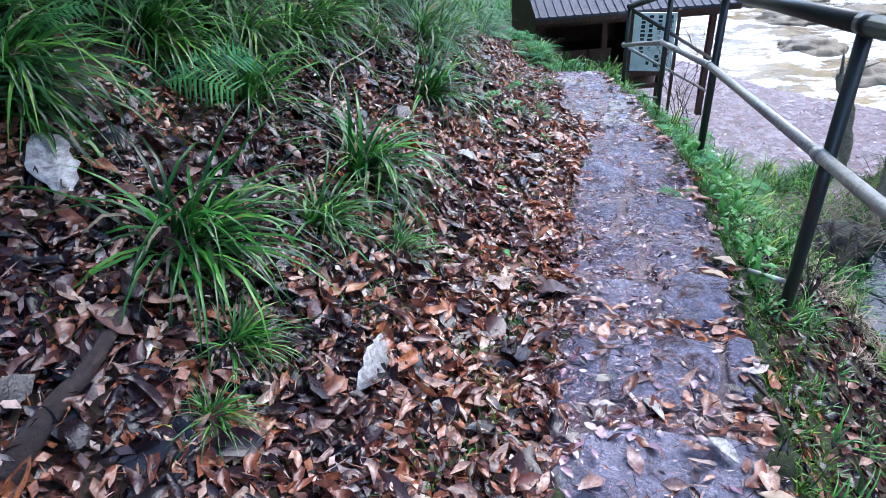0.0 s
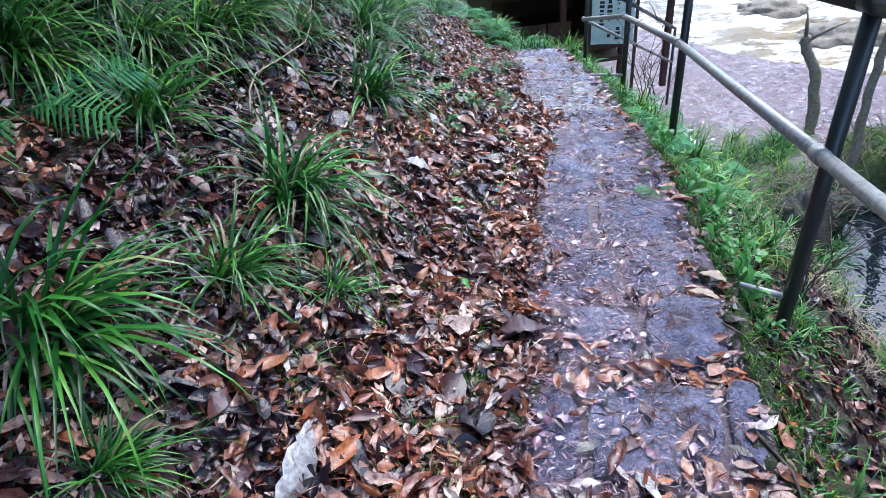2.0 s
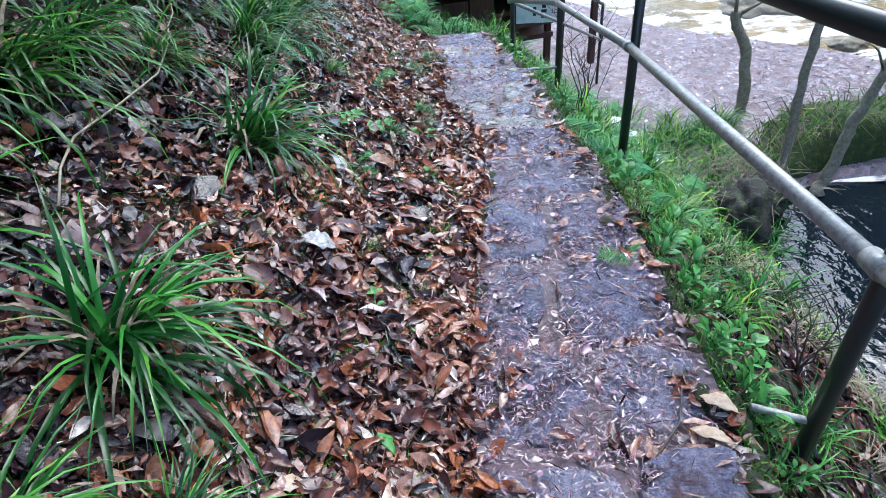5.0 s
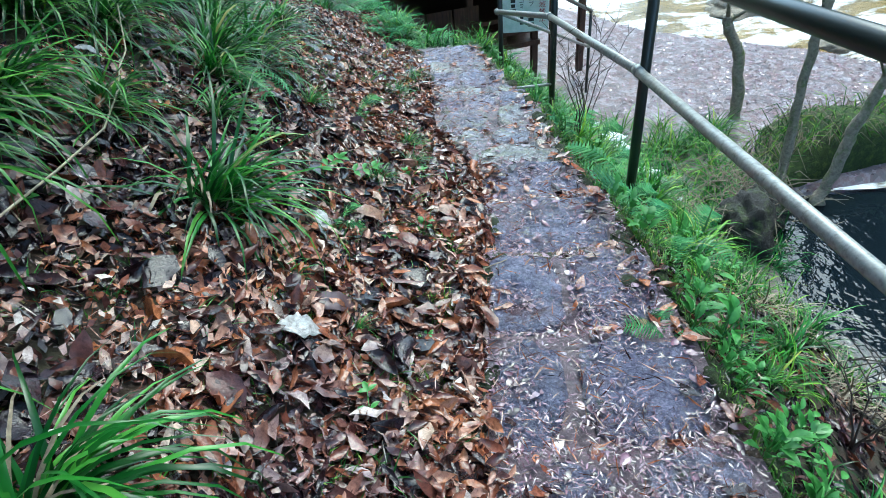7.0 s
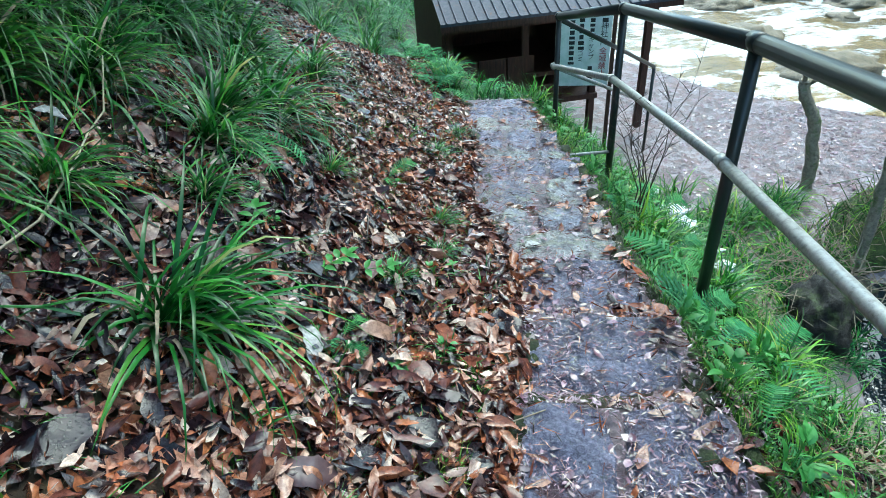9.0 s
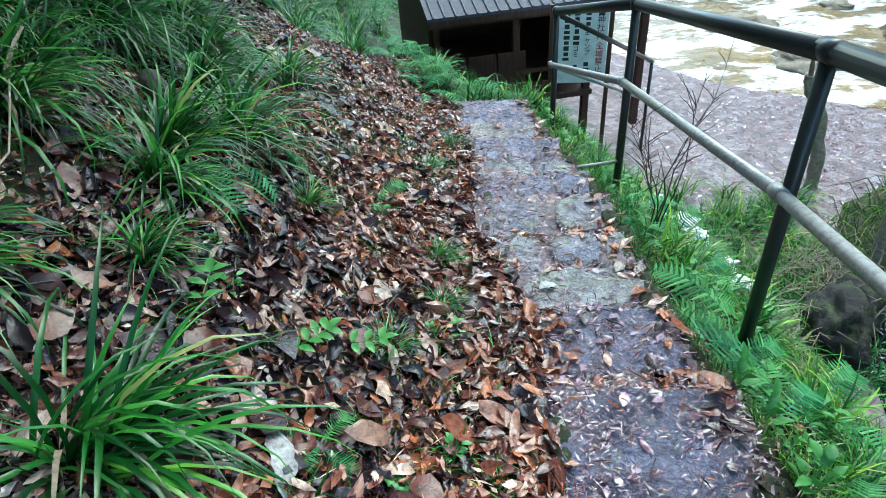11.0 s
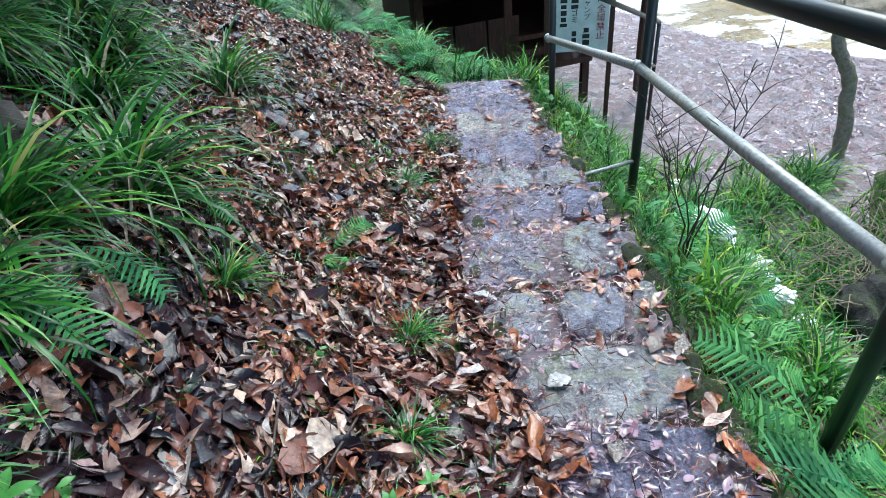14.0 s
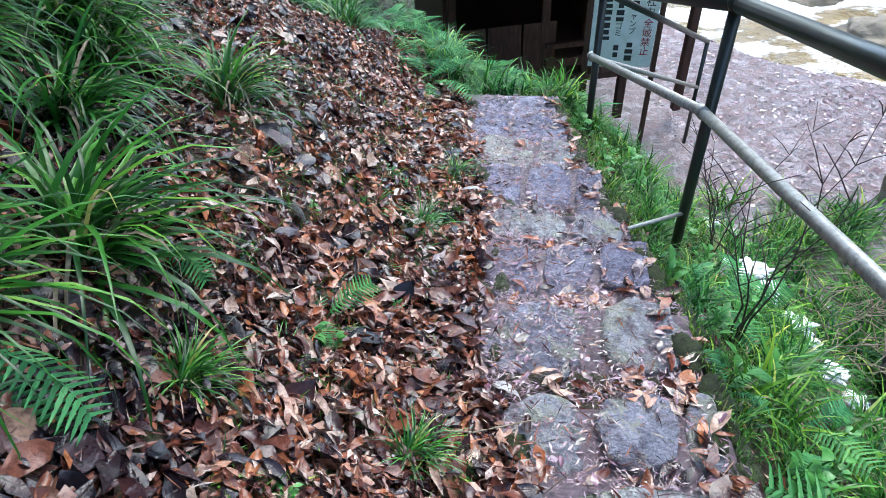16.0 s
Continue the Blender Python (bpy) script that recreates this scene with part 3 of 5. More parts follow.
pts = scatter(46000, -1.0, 10, -0.02, 1.7, 0.9)
leaf_cloud("leaf_fragments", pts, rng.uniform(0.012, 0.05, len(pts)), rng.uniform(0.3, 0.7, len(pts)), LEAF, "small broken brown leaf pieces among the litter", 0.045, 0.6, 1.2, lite=True)
pts = np.concatenate([scatter(12000, -0.5, 9, -0.04, 1.4, 1.0), scatter(3500, 0.2, 9, -0.65, -0.05, 1.0)])
leaf_cloud("fallen_needles", pts, rng.uniform(0.03, 0.085, len(pts)), rng.uniform(0.03, 0.07, len(pts)), LEAF, "thin dry stalks and needles strewn over the litter", 0.05, 0.3, 0.6, lite=True)


def on_path(n, strength):
    """Places on the path: thick by the bank, on the trodden rows and at the foot of each riser."""
    y = rng.uniform(0.2, 9.15, n)
    w = rng.uniform(0.0, 1.0, n)
    i = np.clip(np.searchsorted(ROWS_Y, y) - 1, 0, len(COVER) - 1)
    x = left_x(y) + (right_x(y) - left_x(y)) * w
    into = y - np.array(ROWS_Y)[i] - 0.09 * (x - (left_x(y) + right_x(y)) / 2)
    riser = np.exp(-(into / (np.array(STRIP)[i] + 0.025)) ** 2)
    patch = 0.5 + 0.5 * np.sin(6.1 * x + 4.3 * y) * np.sin(5.3 * y - 7.7 * x + 1)
    p = np.array(COVER)[i] * (0.35 + 0.9 * patch) * (1.2 - 0.5 * w) + strength * riser + 0.8 * np.exp(-w / 0.07) + 0.3 * np.exp(-(1 - w) / 0.05)
    keep = rng.random(n) < p
    return np.stack([x, y], 1)[keep]


pts = on_path(80000, 0.5)
leaf_cloud("path_debris", pts, rng.uniform(0.007, 0.034, len(pts)), rng.uniform(0.05, 0.28, len(pts)), DEBRIS, "trodden purple-brown leaf scraps and needles on the wet stones", 0.010, 0.14, 0.5, lite=True)
n = 9000
y = rng.uniform(0.2, 9.15, n)
w = rng.uniform(0, 1, n)
i = np.clip(np.searchsorted(ROWS_Y, y) - 1, 0, len(COVER) - 1)
x = left_x(y) + (right_x(y) - left_x(y)) * w
into = y - np.array(ROWS_Y)[i] - 0.09 * (w - 0.5)
keep = rng.random(n) < np.exp(-(into / (np.array(STRIP)[i] * 0.8 + 0.004)) ** 2) * (0.35 + 0.5 * w)
pts = np.stack([x, y], 1)[keep]
leaf_cloud("riser_leaves", pts, rng.uniform(0.04, 0.11, len(pts)), rng.uniform(0.28, 0.5, len(pts)), LEAF, "tan and brown leaves heaped at the foot of each stone step", 0.02, 0.22, 1.0)
n = 2300
y = rng.uniform(0.2, 9.15, n)
reach = 0.06 + 0.09 * (1 + np.sin(2.3 * y + 1.0) * np.sin(5.1 * y)) + 0.06 * np.sin(9.7 * y)
spill = np.stack([left_x(y) + reach * np.abs(rng.normal(0, 0.36, n)) - 0.06, y], 1)
leaf_cloud("spilled_leaves", spill, rng.uniform(0.03, 0.095, n), rng.uniform(0.26, 0.5, n), LEAF, "russet leaves spilling from the bank over the stones", 0.03, 0.35, 1.2)
n = 800
y = rng.uniform(0.2, 9.15, n)
w = np.clip(rng.beta(0.8, 1.3, n), 0.0, 0.98)
leaf_cloud("path_leaf_pieces", np.stack([left_x(y) + (right_x(y) - left_x(y)) * w, y], 1), rng.uniform(0.025, 0.06, n), rng.uniform(0.3, 0.7, n), DEBRIS, "wet pinkish-brown leaf pieces pressed on the stones", 0.01, 0.15, 0.7)
edge = np.concatenate([scatter(480, 0.3, 9.1, -0.13, 0.12, 1.0, "right"), scatter(140, 0.3, 2.2, -0.7, 0.1, 1.0, "right"), scatter(50, 2.2, 9.1, -0.7, -0.1, 1.0, "right")])
leaf_cloud("path_leaves", edge, rng.uniform(0.05, 0.12, len(edge)), rng.uniform(0.28, 0.45, len(edge)), LEAF, "scattered tan and brown leaves lying on the stone path", 0.012, 0.2, 0.8)
slope = np.concatenate([scatter(3800, 1.0, 10.5, 0.05, 2.6, 1.0, "right"), scatter(4200, 0.4, 5.5, 0.03, 1.7, 1.0, "right")])
leaf_cloud("slope_leaves", slope, rng.uniform(0.03, 0.10, len(slope)), rng.uniform(0.28, 0.45, len(slope)), ROTTEN_SHADED, "brown leaves caught on the slope below the path", 0.02, 0.3)
n = 9000
bx, by = rng.uniform(1.5, 9.5, n), rng.uniform(9.0, 17.5, n)
keep = ground_z(bx, by) < BED + 0.25
leaf_cloud("beach_leaves", np.stack([bx, by], 1)[keep], rng.uniform(0.025, 0.085, keep.sum()), rng.uniform(0.3, 0.7, keep.sum()), DEBRIS, "drift of purple-brown leaves spread over the gravel beach", 0.01, 0.15, lite=True)

# ---- sedge tufts ----


def blades(count, length, spread, width, droop, seed, downhill=0.0):
    r = np.random.default_rng(seed)
    st = 7
    vs, fs = [], []
    for _ in range(count):
        az = r.uniform(0, 2 * np.pi)
        if r.random() < downhill:
            az = -np.pi / 2 + r.normal(0, 0.75)
        el = radians(r.uniform(38, 88)) if r.random() < 0.75 else radians(r.uniform(12, 40))
        L = length * r.uniform(0.55, 1.1)
        bx, by = r.normal(0, spread, 2)
        side = np.array([-math.sin(az), math.cos(az), 0])
        p = np.array([bx, by, -0.03])
        w = width * r.uniform(0.7, 1.3)
        k = droop * r.uniform(0.6, 1.5)
        o = len(vs)
        for i in range(st):
            s = i / (st - 1)
            ww = w * (0.75 + 0.6 * s if s < 0.4 else (1 - s) / 0.6 * 0.99 + 0.01)
            vs += [tuple(p - side * ww), tuple(p + np.array([0, 0, -0.25 * ww])), tuple(p + side * ww)]
            step = L / (st - 1)
            p = p + step * np.array([math.cos(az) * math.cos(el), math.sin(az) * math.cos(el), math.sin(el)])
            el = max(el - k / (st - 1) * (0.6 + s), -1.35)
            az += r.normal(0, 0.03)
        for i in range(st - 1):
            a = o + 3 * i
            fs += [(a, a + 1, a + 4, a + 3), (a + 1, a + 2, a + 5, a + 4)]
    return vs, fs


def place_tuft(proto, x, y, size, turn, label):
    z = float(ground_z(x, y))
    nrm = Vector(ground_normal(np.array([x]), np.array([y]))[0])
    lean = Vector((0, 0, 1)).lerp(nrm, 0.55).normalized()
    m = Matrix.Translation((x, y, z)) @ lean.to_track_quat("Z", "Y").to_matrix().to_4x4() @ Matrix.Rotation(turn, 4, "Z")
    if not proto.get("placed"):
        proto["placed"] = 1
        proto.matrix_basis = m
        ob = proto
    else:
        ob = copy_thing(proto, m)
    ob.scale = (size,) * 3
    return tagged(ob, label)


def tuft(name, count, length, spread, width, droop, seed, label, group, dry=0, mat=BLADE, downhill=0.0):
    t = empty(name, (0, 0, 0), label, "grass tuft", group)
    tagged(link_mesh("foliage", *blades(count, length, spread, width, droop, seed, downhill), mat, t, smooth=True), kind="stuff")
    if dry:
        tagged(link_mesh("withered_foliage", *blades(dry, length * 0.8, spread * 1.3, width * 0.9, droop * 1.7, seed + 50), TWIG, t, "withered straw-coloured blades at the base", smooth=True), kind="stuff")
    return t


BIG = [tuft("sedge_tuft", 118, 0.62, 0.035, 0.0074, 2.3, s, "arching dark green sedge tuft growing from the leaf litter", "sedge tufts", 20, BLADE, 0.5) for s in (1, 2, 3, 4)]
SPOTS = [(-1.22, 1.36, 0.95), (-1.05, 1.84, 0.7), (-0.80, 2.02, 0.45), (-1.08, 2.42, 1.0), (-1.14, 3.66, 1.0), (-1.78, 3.3, 1.15), (-1.60, 2.48, 0.95), (-1.87, 2.92, 1.0), (-1.96, 2.4, 1.0), (-1.76, 3.7, 0.95), (-1.56, 3.95, 0.7),
         (-1.52, 5.45, 1.15), (-1.57, 5.0, 1.0), (-1.87, 4.66, 1.05), (-2.16, 6.68, 1.1), (-1.74, 6.85, 0.9), (-2.38, 6.0, 1.2), (-1.98, 6.13, 1.1), (-1.42, 4.66, 0.75), (-1.30, 4.28, 0.5), (-0.95, 1.12, 0.4), (-2.2, 2.2, 1.0), (-2.3, 3.0, 1.2),
         (-0.66, 4.35, 0.32), (-0.62, 5.25, 0.36), (-0.55, 4.75, 0.34), (-0.82, 6.65, 0.4), (-0.9, 0.9, 0.3), (-1.15, 5.2, 0.4), (-0.62, 3.3, 0.22), (-0.75, 7.4, 0.4)]
r2 = np.random.default_rng(21)
for _ in range(235):
    yy = r2.uniform(1.4, 15)
    lo = 1.75 if yy < 6 else 1.6 + 0.18 * (yy - 6) if yy < 10 else 0.9
    dd = lo + 2.6 * r2.random() ** 1.1
    SPOTS.append((float(left_x(yy)) - dd, yy, r2.uniform(0.65, 1.15)))
for i, (x, y, s) in enumerate(SPOTS):
    place_tuft(BIG[i % 4], x, y, s, r2.normal(0.2, 0.5), "small green sedge tuft among brown fallen leaves" if s < 0.5 else "arching dark green sedge tuft growing on the leafy bank")
far_v, far_f = [], []
for k in range(290):
    x, y, sc = r2.uniform(-5.5, -1.9), r2.uniform(9.5, 17), r2.uniform(1.1, 1.7)
    if k > 169:
        x, y, sc = x - 0.8, y + 6.5, sc * 1.5
    v, f = blades(45, 0.6, 0.04, 0.006, 2.2, 300 + k)
    base = np.array((x, y, float(ground_z(x, y))))
    o = len(far_v)
    far_v += [tuple(base + sc * np.array(p)) for p in v]
    far_f += [tuple(q + o for q in face) for face in f]
tagged(link_mesh("far_sedge", far_v, far_f, BLADE, smooth=True), "dense green sedge covering the far upper bank", "sedge", kind="stuff")
SPROUTS = [tuft("grass_sprout", 24, 0.13, 0.012, 0.0022, 1.6, s, "tiny green grass sprout among fallen leaves", "grass sprouts", 0) for s in (21, 22)]
for k in range(130):
    yy = r2.uniform(0.8, 8.5)
    place_tuft(SPROUTS[k % 2], float(left_x(yy)) - r2.uniform(0.12, 1.25), yy, r2.uniform(0.7, 1.5), r2.uniform(0, 6.28), "tiny green grass sprout among fallen leaves")
for k in range(70):
    yy = r2.uniform(0.5, 4.5)
    place_tuft(SPROUTS[k % 2], float(right_x(yy)) + r2.uniform(0.03, 0.6), yy, r2.uniform(0.8, 1.8), r2.uniform(0, 6.28), "small green grass sprout on the path's outer edge")
SMALL = [tuft("grass_tuft", 58, 0.42, 0.045, 0.0058, 2.1, s, "fresh green grass tuft on the path's outer edge", "verge grass tufts", 6, VERGE) for s in (11, 12, 13)]
for i in range(82):
    yy = 2.3 + 7.2 * r2.random() ** 0.75
    dd = 0.06 + 0.95 * r2.random() ** 1.2
    if yy < 4.3:
        dd = 0.12 + 0.3 * dd
    place_tuft(SMALL[i % 3], float(right_x(yy)) + dd, yy, r2.uniform(0.6, 1.2) * (0.6 if dd < 0.18 or yy < 4.3 else 1), r2.uniform(0, 6.28), "fresh green grass tuft below the railing" if dd > 0.4 else "fresh green grass tuft on the path's outer edge")
for i in range(40):
    yy = 0.7 + 8.5 * r2.random()
    dd = 0.8 + 1.5 * r2.random()
    place_tuft(SMALL[i % 3], float(right_x(yy)) + dd, yy, r2.uniform(0.6, 1.1), r2.uniform(0, 6.28), "green grass tuft on the leafy slope above the pool")
for i in range(75):
    yy = 7.2 + 3.6 * r2.random()
    xx = float(right_x(yy)) + 1.3 + 2.3 * r2.random()
    place_tuft(SMALL[i % 3], xx, yy, r2.uniform(0.9, 1.7), r2.uniform(0, 6.28), "green grass tuft where the slope meets the beach")
for i in range(90):
    yy = 9.25 + 1.7 * r2.random()
    xx = -1.25 + 1.75 * r2.random()
    place_tuft(SMALL[i % 3], xx, yy, r2.uniform(0.8, 1.4), r2.uniform(0, 6.28), "bright green grass tuft beyond the end of the path")

# ---- ferns ----


def frond(length, pairs, seed, teeth=6, wide=0.30):
    """One fern leaf in its own plane: a curved rib and toothed leaflets on both sides."""
    r = np.random.default_rng(seed)
    vs, fs = [], []

    def rib(s):
        return np.array([s * length * math.cos(0.5 * s), 0, length * (0.55 * s - 0.62 * s * s)])

    for i in range(14):
        s0, s1 = i / 14, (i + 1) / 14
        w0, w1 = 0.0035 * (1 - s0) + 0.0008, 0.0035 * (1 - s1) + 0.0008
        o = len(vs)
        for s, w in ((s0, w0), (s1, w1)):
            p = rib(s)
            vs += [tuple(p + (0, -w, 0)), tuple(p + (0, w, 0)), tuple(p + (0, 0, -w * 1.6))]
        fs += [(o, o + 1, o + 4, o + 3), (o + 1, o + 2, o + 5, o + 4), (o + 2, o, o + 3, o + 5)]
    for i in range(pairs):
        s = 0.10 + 0.89 * i / pairs
        L = length * wide * (math.sin(math.pi * min(1, 0.28 + 0.8 * (1 - s))) ** 0.8) * (1 - 0.75 * max(0, s - 0.55))
        hw = length * 0.89 / pairs * 0.36
        for sg in (-1, 1):
            p0 = rib(s)
            d = np.array([0.34, sg * 0.94, r.uniform(-0.22, -0.05)])
            d /= np.linalg.norm(d)
            nrm = np.array([0.94, -sg * 0.34, 0])
            o = len(vs)
            for k in range(teeth + 1):
                q = k / teeth
                c = p0 + d * L * q + np.array([0, 0, -0.12 * L * q * q])
                hh = hw * (1 - q) ** 0.55 * (1.0 if k % 2 else 0.72)
                vs += [tuple(c + nrm * hh + np.array([0, 0, -0.3 * hh])), tuple(c), tuple(c - nrm * hh + np.array([0, 0, -0.3 * hh]))]
            for k in range(teeth):
                a = o + 3 * k
                fs += [(a, a + 1, a + 4, a + 3), (a + 1, a + 2, a + 5, a + 4)]
    return vs, fs


def make_fern(place, size, fronds, label, spin=0.0, fan=6.28, pitch=(-30, 14)):
    f = empty("fern", place, label, "fern", "ferns")
    base = [frond(0.56, 16, 31, 7, 0.32), frond(0.5, 15, 32, 7, 0.32)]
    for k in range(fronds):
        vf = base[k % 2]
        ob = link_mesh("frond", *vf, FERN, f)
        a = spin + fan * (k + r2.uniform(-0.25, 0.25)) / fronds
        ob.matrix_basis = Matrix.Rotation(a, 4, "Z") @ Matrix.Rotation(radians(r2.uniform(*pitch)), 4, "Y") @ Matrix.Rotation(radians(r2.uniform(-28, 28)), 4, "X") @ Matrix.Scale(size * r2.uniform(0.8, 1.1), 4)
    return f


FERNS = [(0.58, 4.86, 0.5, 4, "bright green fern overhanging the path's outer edge"), (0.60, 4.42, 0.5, 4, "bright green fern beside a railing post"), (0.55, 5.4, 0.5, 5, "bright green fern on the grassy verge"),
         (0.66, 3.95, 0.4, 4, "small green fern below the railing"), (0.75, 5.9, 0.6, 5, "green fern among grass under the railing"), (0.36, 5.75, 0.35, 5, "small young fern at the edge of the stones"),
         (-1.78, 2.15, 0.85, 6, "blue-green fern on the shaded bank"), (-1.95, 1.75, 0.8, 5, "blue-green fern on the shaded bank"), (-2.05, 2.7, 0.8, 5, "dark green fern between sedge tufts"),
         (-1.0, 5.75, 0.45, 4, "low green fern lying on brown leaves"), (-0.75, 3.92, 0.25, 4, "tiny green fern among fallen leaves"),
         (-0.75, 9.75, 0.9, 8, "bright yellow-green fern beyond the end of the path"), (-0.35, 9.6, 0.8, 7, "bright yellow-green fern beside the hut"), (-1.3, 9.5, 0.8, 7, "green fern at the foot of the bank"),
         (-1.15, 10.0, 0.85, 8, "bright yellow-green fern beyond the end of the path"), (-0.85, 10.5, 0.95, 8, "bright yellow-green fern beside the hut"), (-1.6, 9.8, 0.8, 8, "bright yellow-green fern at the foot of the bank"), (-1.35, 9.7, 0.75, 8, "bright yellow-green fern at the foot of the bank"), (-1.9, 10.3, 0.85, 8, "bright yellow-green fern at the foot of the bank"), (-1.5, 10.2, 0.85, 8, "bright yellow-green fern at the foot of the bank"),
         (-0.5, 10.3, 0.9, 8, "bright yellow-green fern beside the hut"), (-1.2, 9.2, 0.9, 7, "green fern at the foot of the bank"), (0.15, 9.6, 0.9, 7, "green fern under the corner of the railing"), (0.52, 6.6, 0.7, 6, "green fern among grass under the railing"),
         (0.45, 3.35, 0.4, 4, "small green fern at the path's outer edge"), (0.8, 6.9, 0.8, 6, "green fern on the steep slope"),
         (1.0, 4.9, 0.7, 5, "green fern on the steep slope")]
for x, y, s, k, lab in FERNS:
    make_fern((x, y, float(ground_z(x, y)) + 0.02), s, k, lab, r2.uniform(0, 6))
# fronds that hang one way: over the stones, or down the bank
for x, y, s, k, spin, fan, pitch, lab in ((0.70, 5.08, 0.85, 5, 2.4, 2.2, (-22, 0), "large pale green fern reaching over the stone path"), (0.72, 4.78, 0.85, 5, 2.6, 2.0, (-22, 0), "large pale green fern beside a railing post"),
                                          (-1.40, 5.0, 0.62, 2, -0.45, 0.7, (24, 38), "long low green fern lying down the bank"), (-1.42, 4.74, 0.62, 2, -0.3, 0.7, (24, 38), "long low green fern lying down the bank"),
                                          (-1.45, 5.65, 0.5, 2, -0.4, 0.8, (20, 36), "low green fern lying down the bank")):
    make_fern((x, y, float(ground_z(x, y)) + (0.06 if x < 0 else 0.15)), s, k, lab, spin, fan, pitch)


# ---- seedlings and single leaves ----


def oval(length, width, n=8, jag=0.0):
    """A pointed oval leaf with a folded midrib, in its own plane."""
    vs, fs = [(0, 0, 0)], []
    for i in range(1, n):
        s = i / n
        w = width * math.sin(math.pi * s ** 0.85) * 0.5
        z = 0.12 * length * math.sin(2.6 * s)
        wa, wb, za, zb = w, w, 0.25 * w, 0.25 * w
        if jag:
            wa, wb, za, zb = (v * (1 + jag * rng.uniform(-1, 1)) for v in (w, w, 0.35 * w, 0.2 * w))
            z *= 1 + jag * rng.uniform(-1, 1)
        vs += [(s * length, -wa, z + za), (s * length, 0, z), (s * length, wb, z + zb)]
    vs.append((length, 0, 0.12 * length * math.sin(2.6)))
    fs += [(0, 2, 1), (0, 3, 2)]
    for i in range(n - 2):
        a = 1 + 3 * i
        fs += [(a, a + 1, a + 4, a + 3), (a + 1, a + 2, a + 5, a + 4)]
    a = 1 + 3 * (n - 2)
    fs += [(a, a + 1, a + 3), (a + 1, a + 2, a + 3)]
    return vs, fs


GREENLEAF = material("fresh_green_leaf", lambda nt, co: ramp(nt, noise_out(nt, 30, 4, 0.6, co), [(0.3, (0.055, 0.21, 0.045)), (0.7, (0.12, 0.35, 0.08))]), 0.4, through_light=0.25)


def make_seedling(x, y, size, pairs, turn, label):
    z = float(ground_z(x, y))
    e = empty("seedling", (x, y, z), label, "seedling", "seedlings")
    top = 0.10 * size
    link_mesh("stem", *tube([(0, 0, -0.02), (0.005, 0, top * 0.6), (0.0, 0.01, top), (0.02 * size, 0.12 * size, top * 1.15)], 0.0016, 6), GREENLEAF, e)
    for k in range(pairs):
        s = k / max(pairs - 1, 1)
        for sg in (-1, 1):
            lf = link_mesh("leaflet", *oval(0.075 * size, 0.034 * size), GREENLEAF, e, smooth=True)
            lf.matrix_basis = Matrix.Translation((0.02 * size * s, 0.12 * size * s, top * (1 + 0.15 * s))) @ Matrix.Rotation(radians(90) - sg * radians(68) , 4, "Z") @ Matrix.Rotation(radians(r2.uniform(-8, 12)), 4, "Y")
    lf = link_mesh("leaflet", *oval(0.08 * size, 0.036 * size), GREENLEAF, e, smooth=True)
    lf.matrix_basis = Matrix.Translation((0.02 * size, 0.12 * size, top * 1.15)) @ Matrix.Rotation(radians(90), 4, "Z")
    e.rotation_euler = (0, 0, turn)


make_seedling(-1.10, 4.20, 0.8, 3, 0.3, "fresh green seedling with paired leaflets in brown litter")
make_seedling(-0.86, 4.18, 0.75, 4, -0.7, "fresh green seedling with paired leaflets in brown litter")
make_seedling(-0.74, 4.28, 0.7, 3, -1.3, "fresh green seedling with paired leaflets in brown litter")
make_seedling(-0.52, 2.95, 0.5, 2, 0.4, "small green seedling among russet leaves")
make_seedling(-0.45, 4.55, 0.45, 2, 0.4, "small green seedling among russet leaves")


def lone_leaf(name, x, y, length, width, turn, mat, label, lift=0.035, tilt=(0, 0)):
    z = float(surface_z(np.array([x]), np.array([y]))[0])
    ob = link_mesh(name, *oval(length, width, 12, 0.2), mat, smooth=True)
    sol = ob.modifiers.new("thickness", "SOLIDIFY")
    sol.thickness = 0.0012
    nrm = Vector(ground_normal(np.array([x]), np.array([y]))[0])
    along = Vector((math.cos(radians(turn)), math.sin(radians(turn)), 0))
    along = (along - nrm * along.dot(nrm)).normalized()
    basis = Matrix((along, nrm.cross(along), nrm)).transposed().to_4x4()
    ob.matrix_world = Matrix.Translation((x, y, z + lift)) @ basis @ Matrix.Rotation(radians(tilt[0]), 4, "X") @ Matrix.Rotation(radians(tilt[1]), 4, "Y")
    return tagged(ob, label, "leaf", "large fallen leaves")


TAN = material("tan_leaf", lambda nt, co: ramp(nt, noise_out(nt, 50, 5, 0.7, co), [(0.3, (0.30, 0.20, 0.13)), (0.7, (0.52, 0.42, 0.32))]), 0.45)
PURPLE = material("dark_purple_leaf", lambda nt, co: ramp(nt, noise_out(nt, 40, 5, 0.7, co), [(0.3, (0.045, 0.025, 0.03)), (0.7, (0.10, 0.055, 0.06))]), 0.4)
lone_leaf("fallen_leaf", -0.65, 1.20, 0.27, 0.09, 93, WHITELEAF, "large curled bleached grey leaf on brown litter", 0.04, (25, 0))
lone_leaf("fallen_leaf", -1.70, 1.48, 0.33, 0.13, -32, WHITELEAF, "large ribbed bleached leaf standing in dark litter", 0.05, (20, 10))
lone_leaf("fallen_leaf", -0.82, 3.17, 0.16, 0.10, 15, WHITELEAF, "broad bleached white leaf on russet litter", 0.04)
lone_leaf("fallen_leaf", -0.86, 3.92, 0.22, 0.07, -62, WHITELEAF, "pale curled strip-like leaf on russet litter", 0.04)
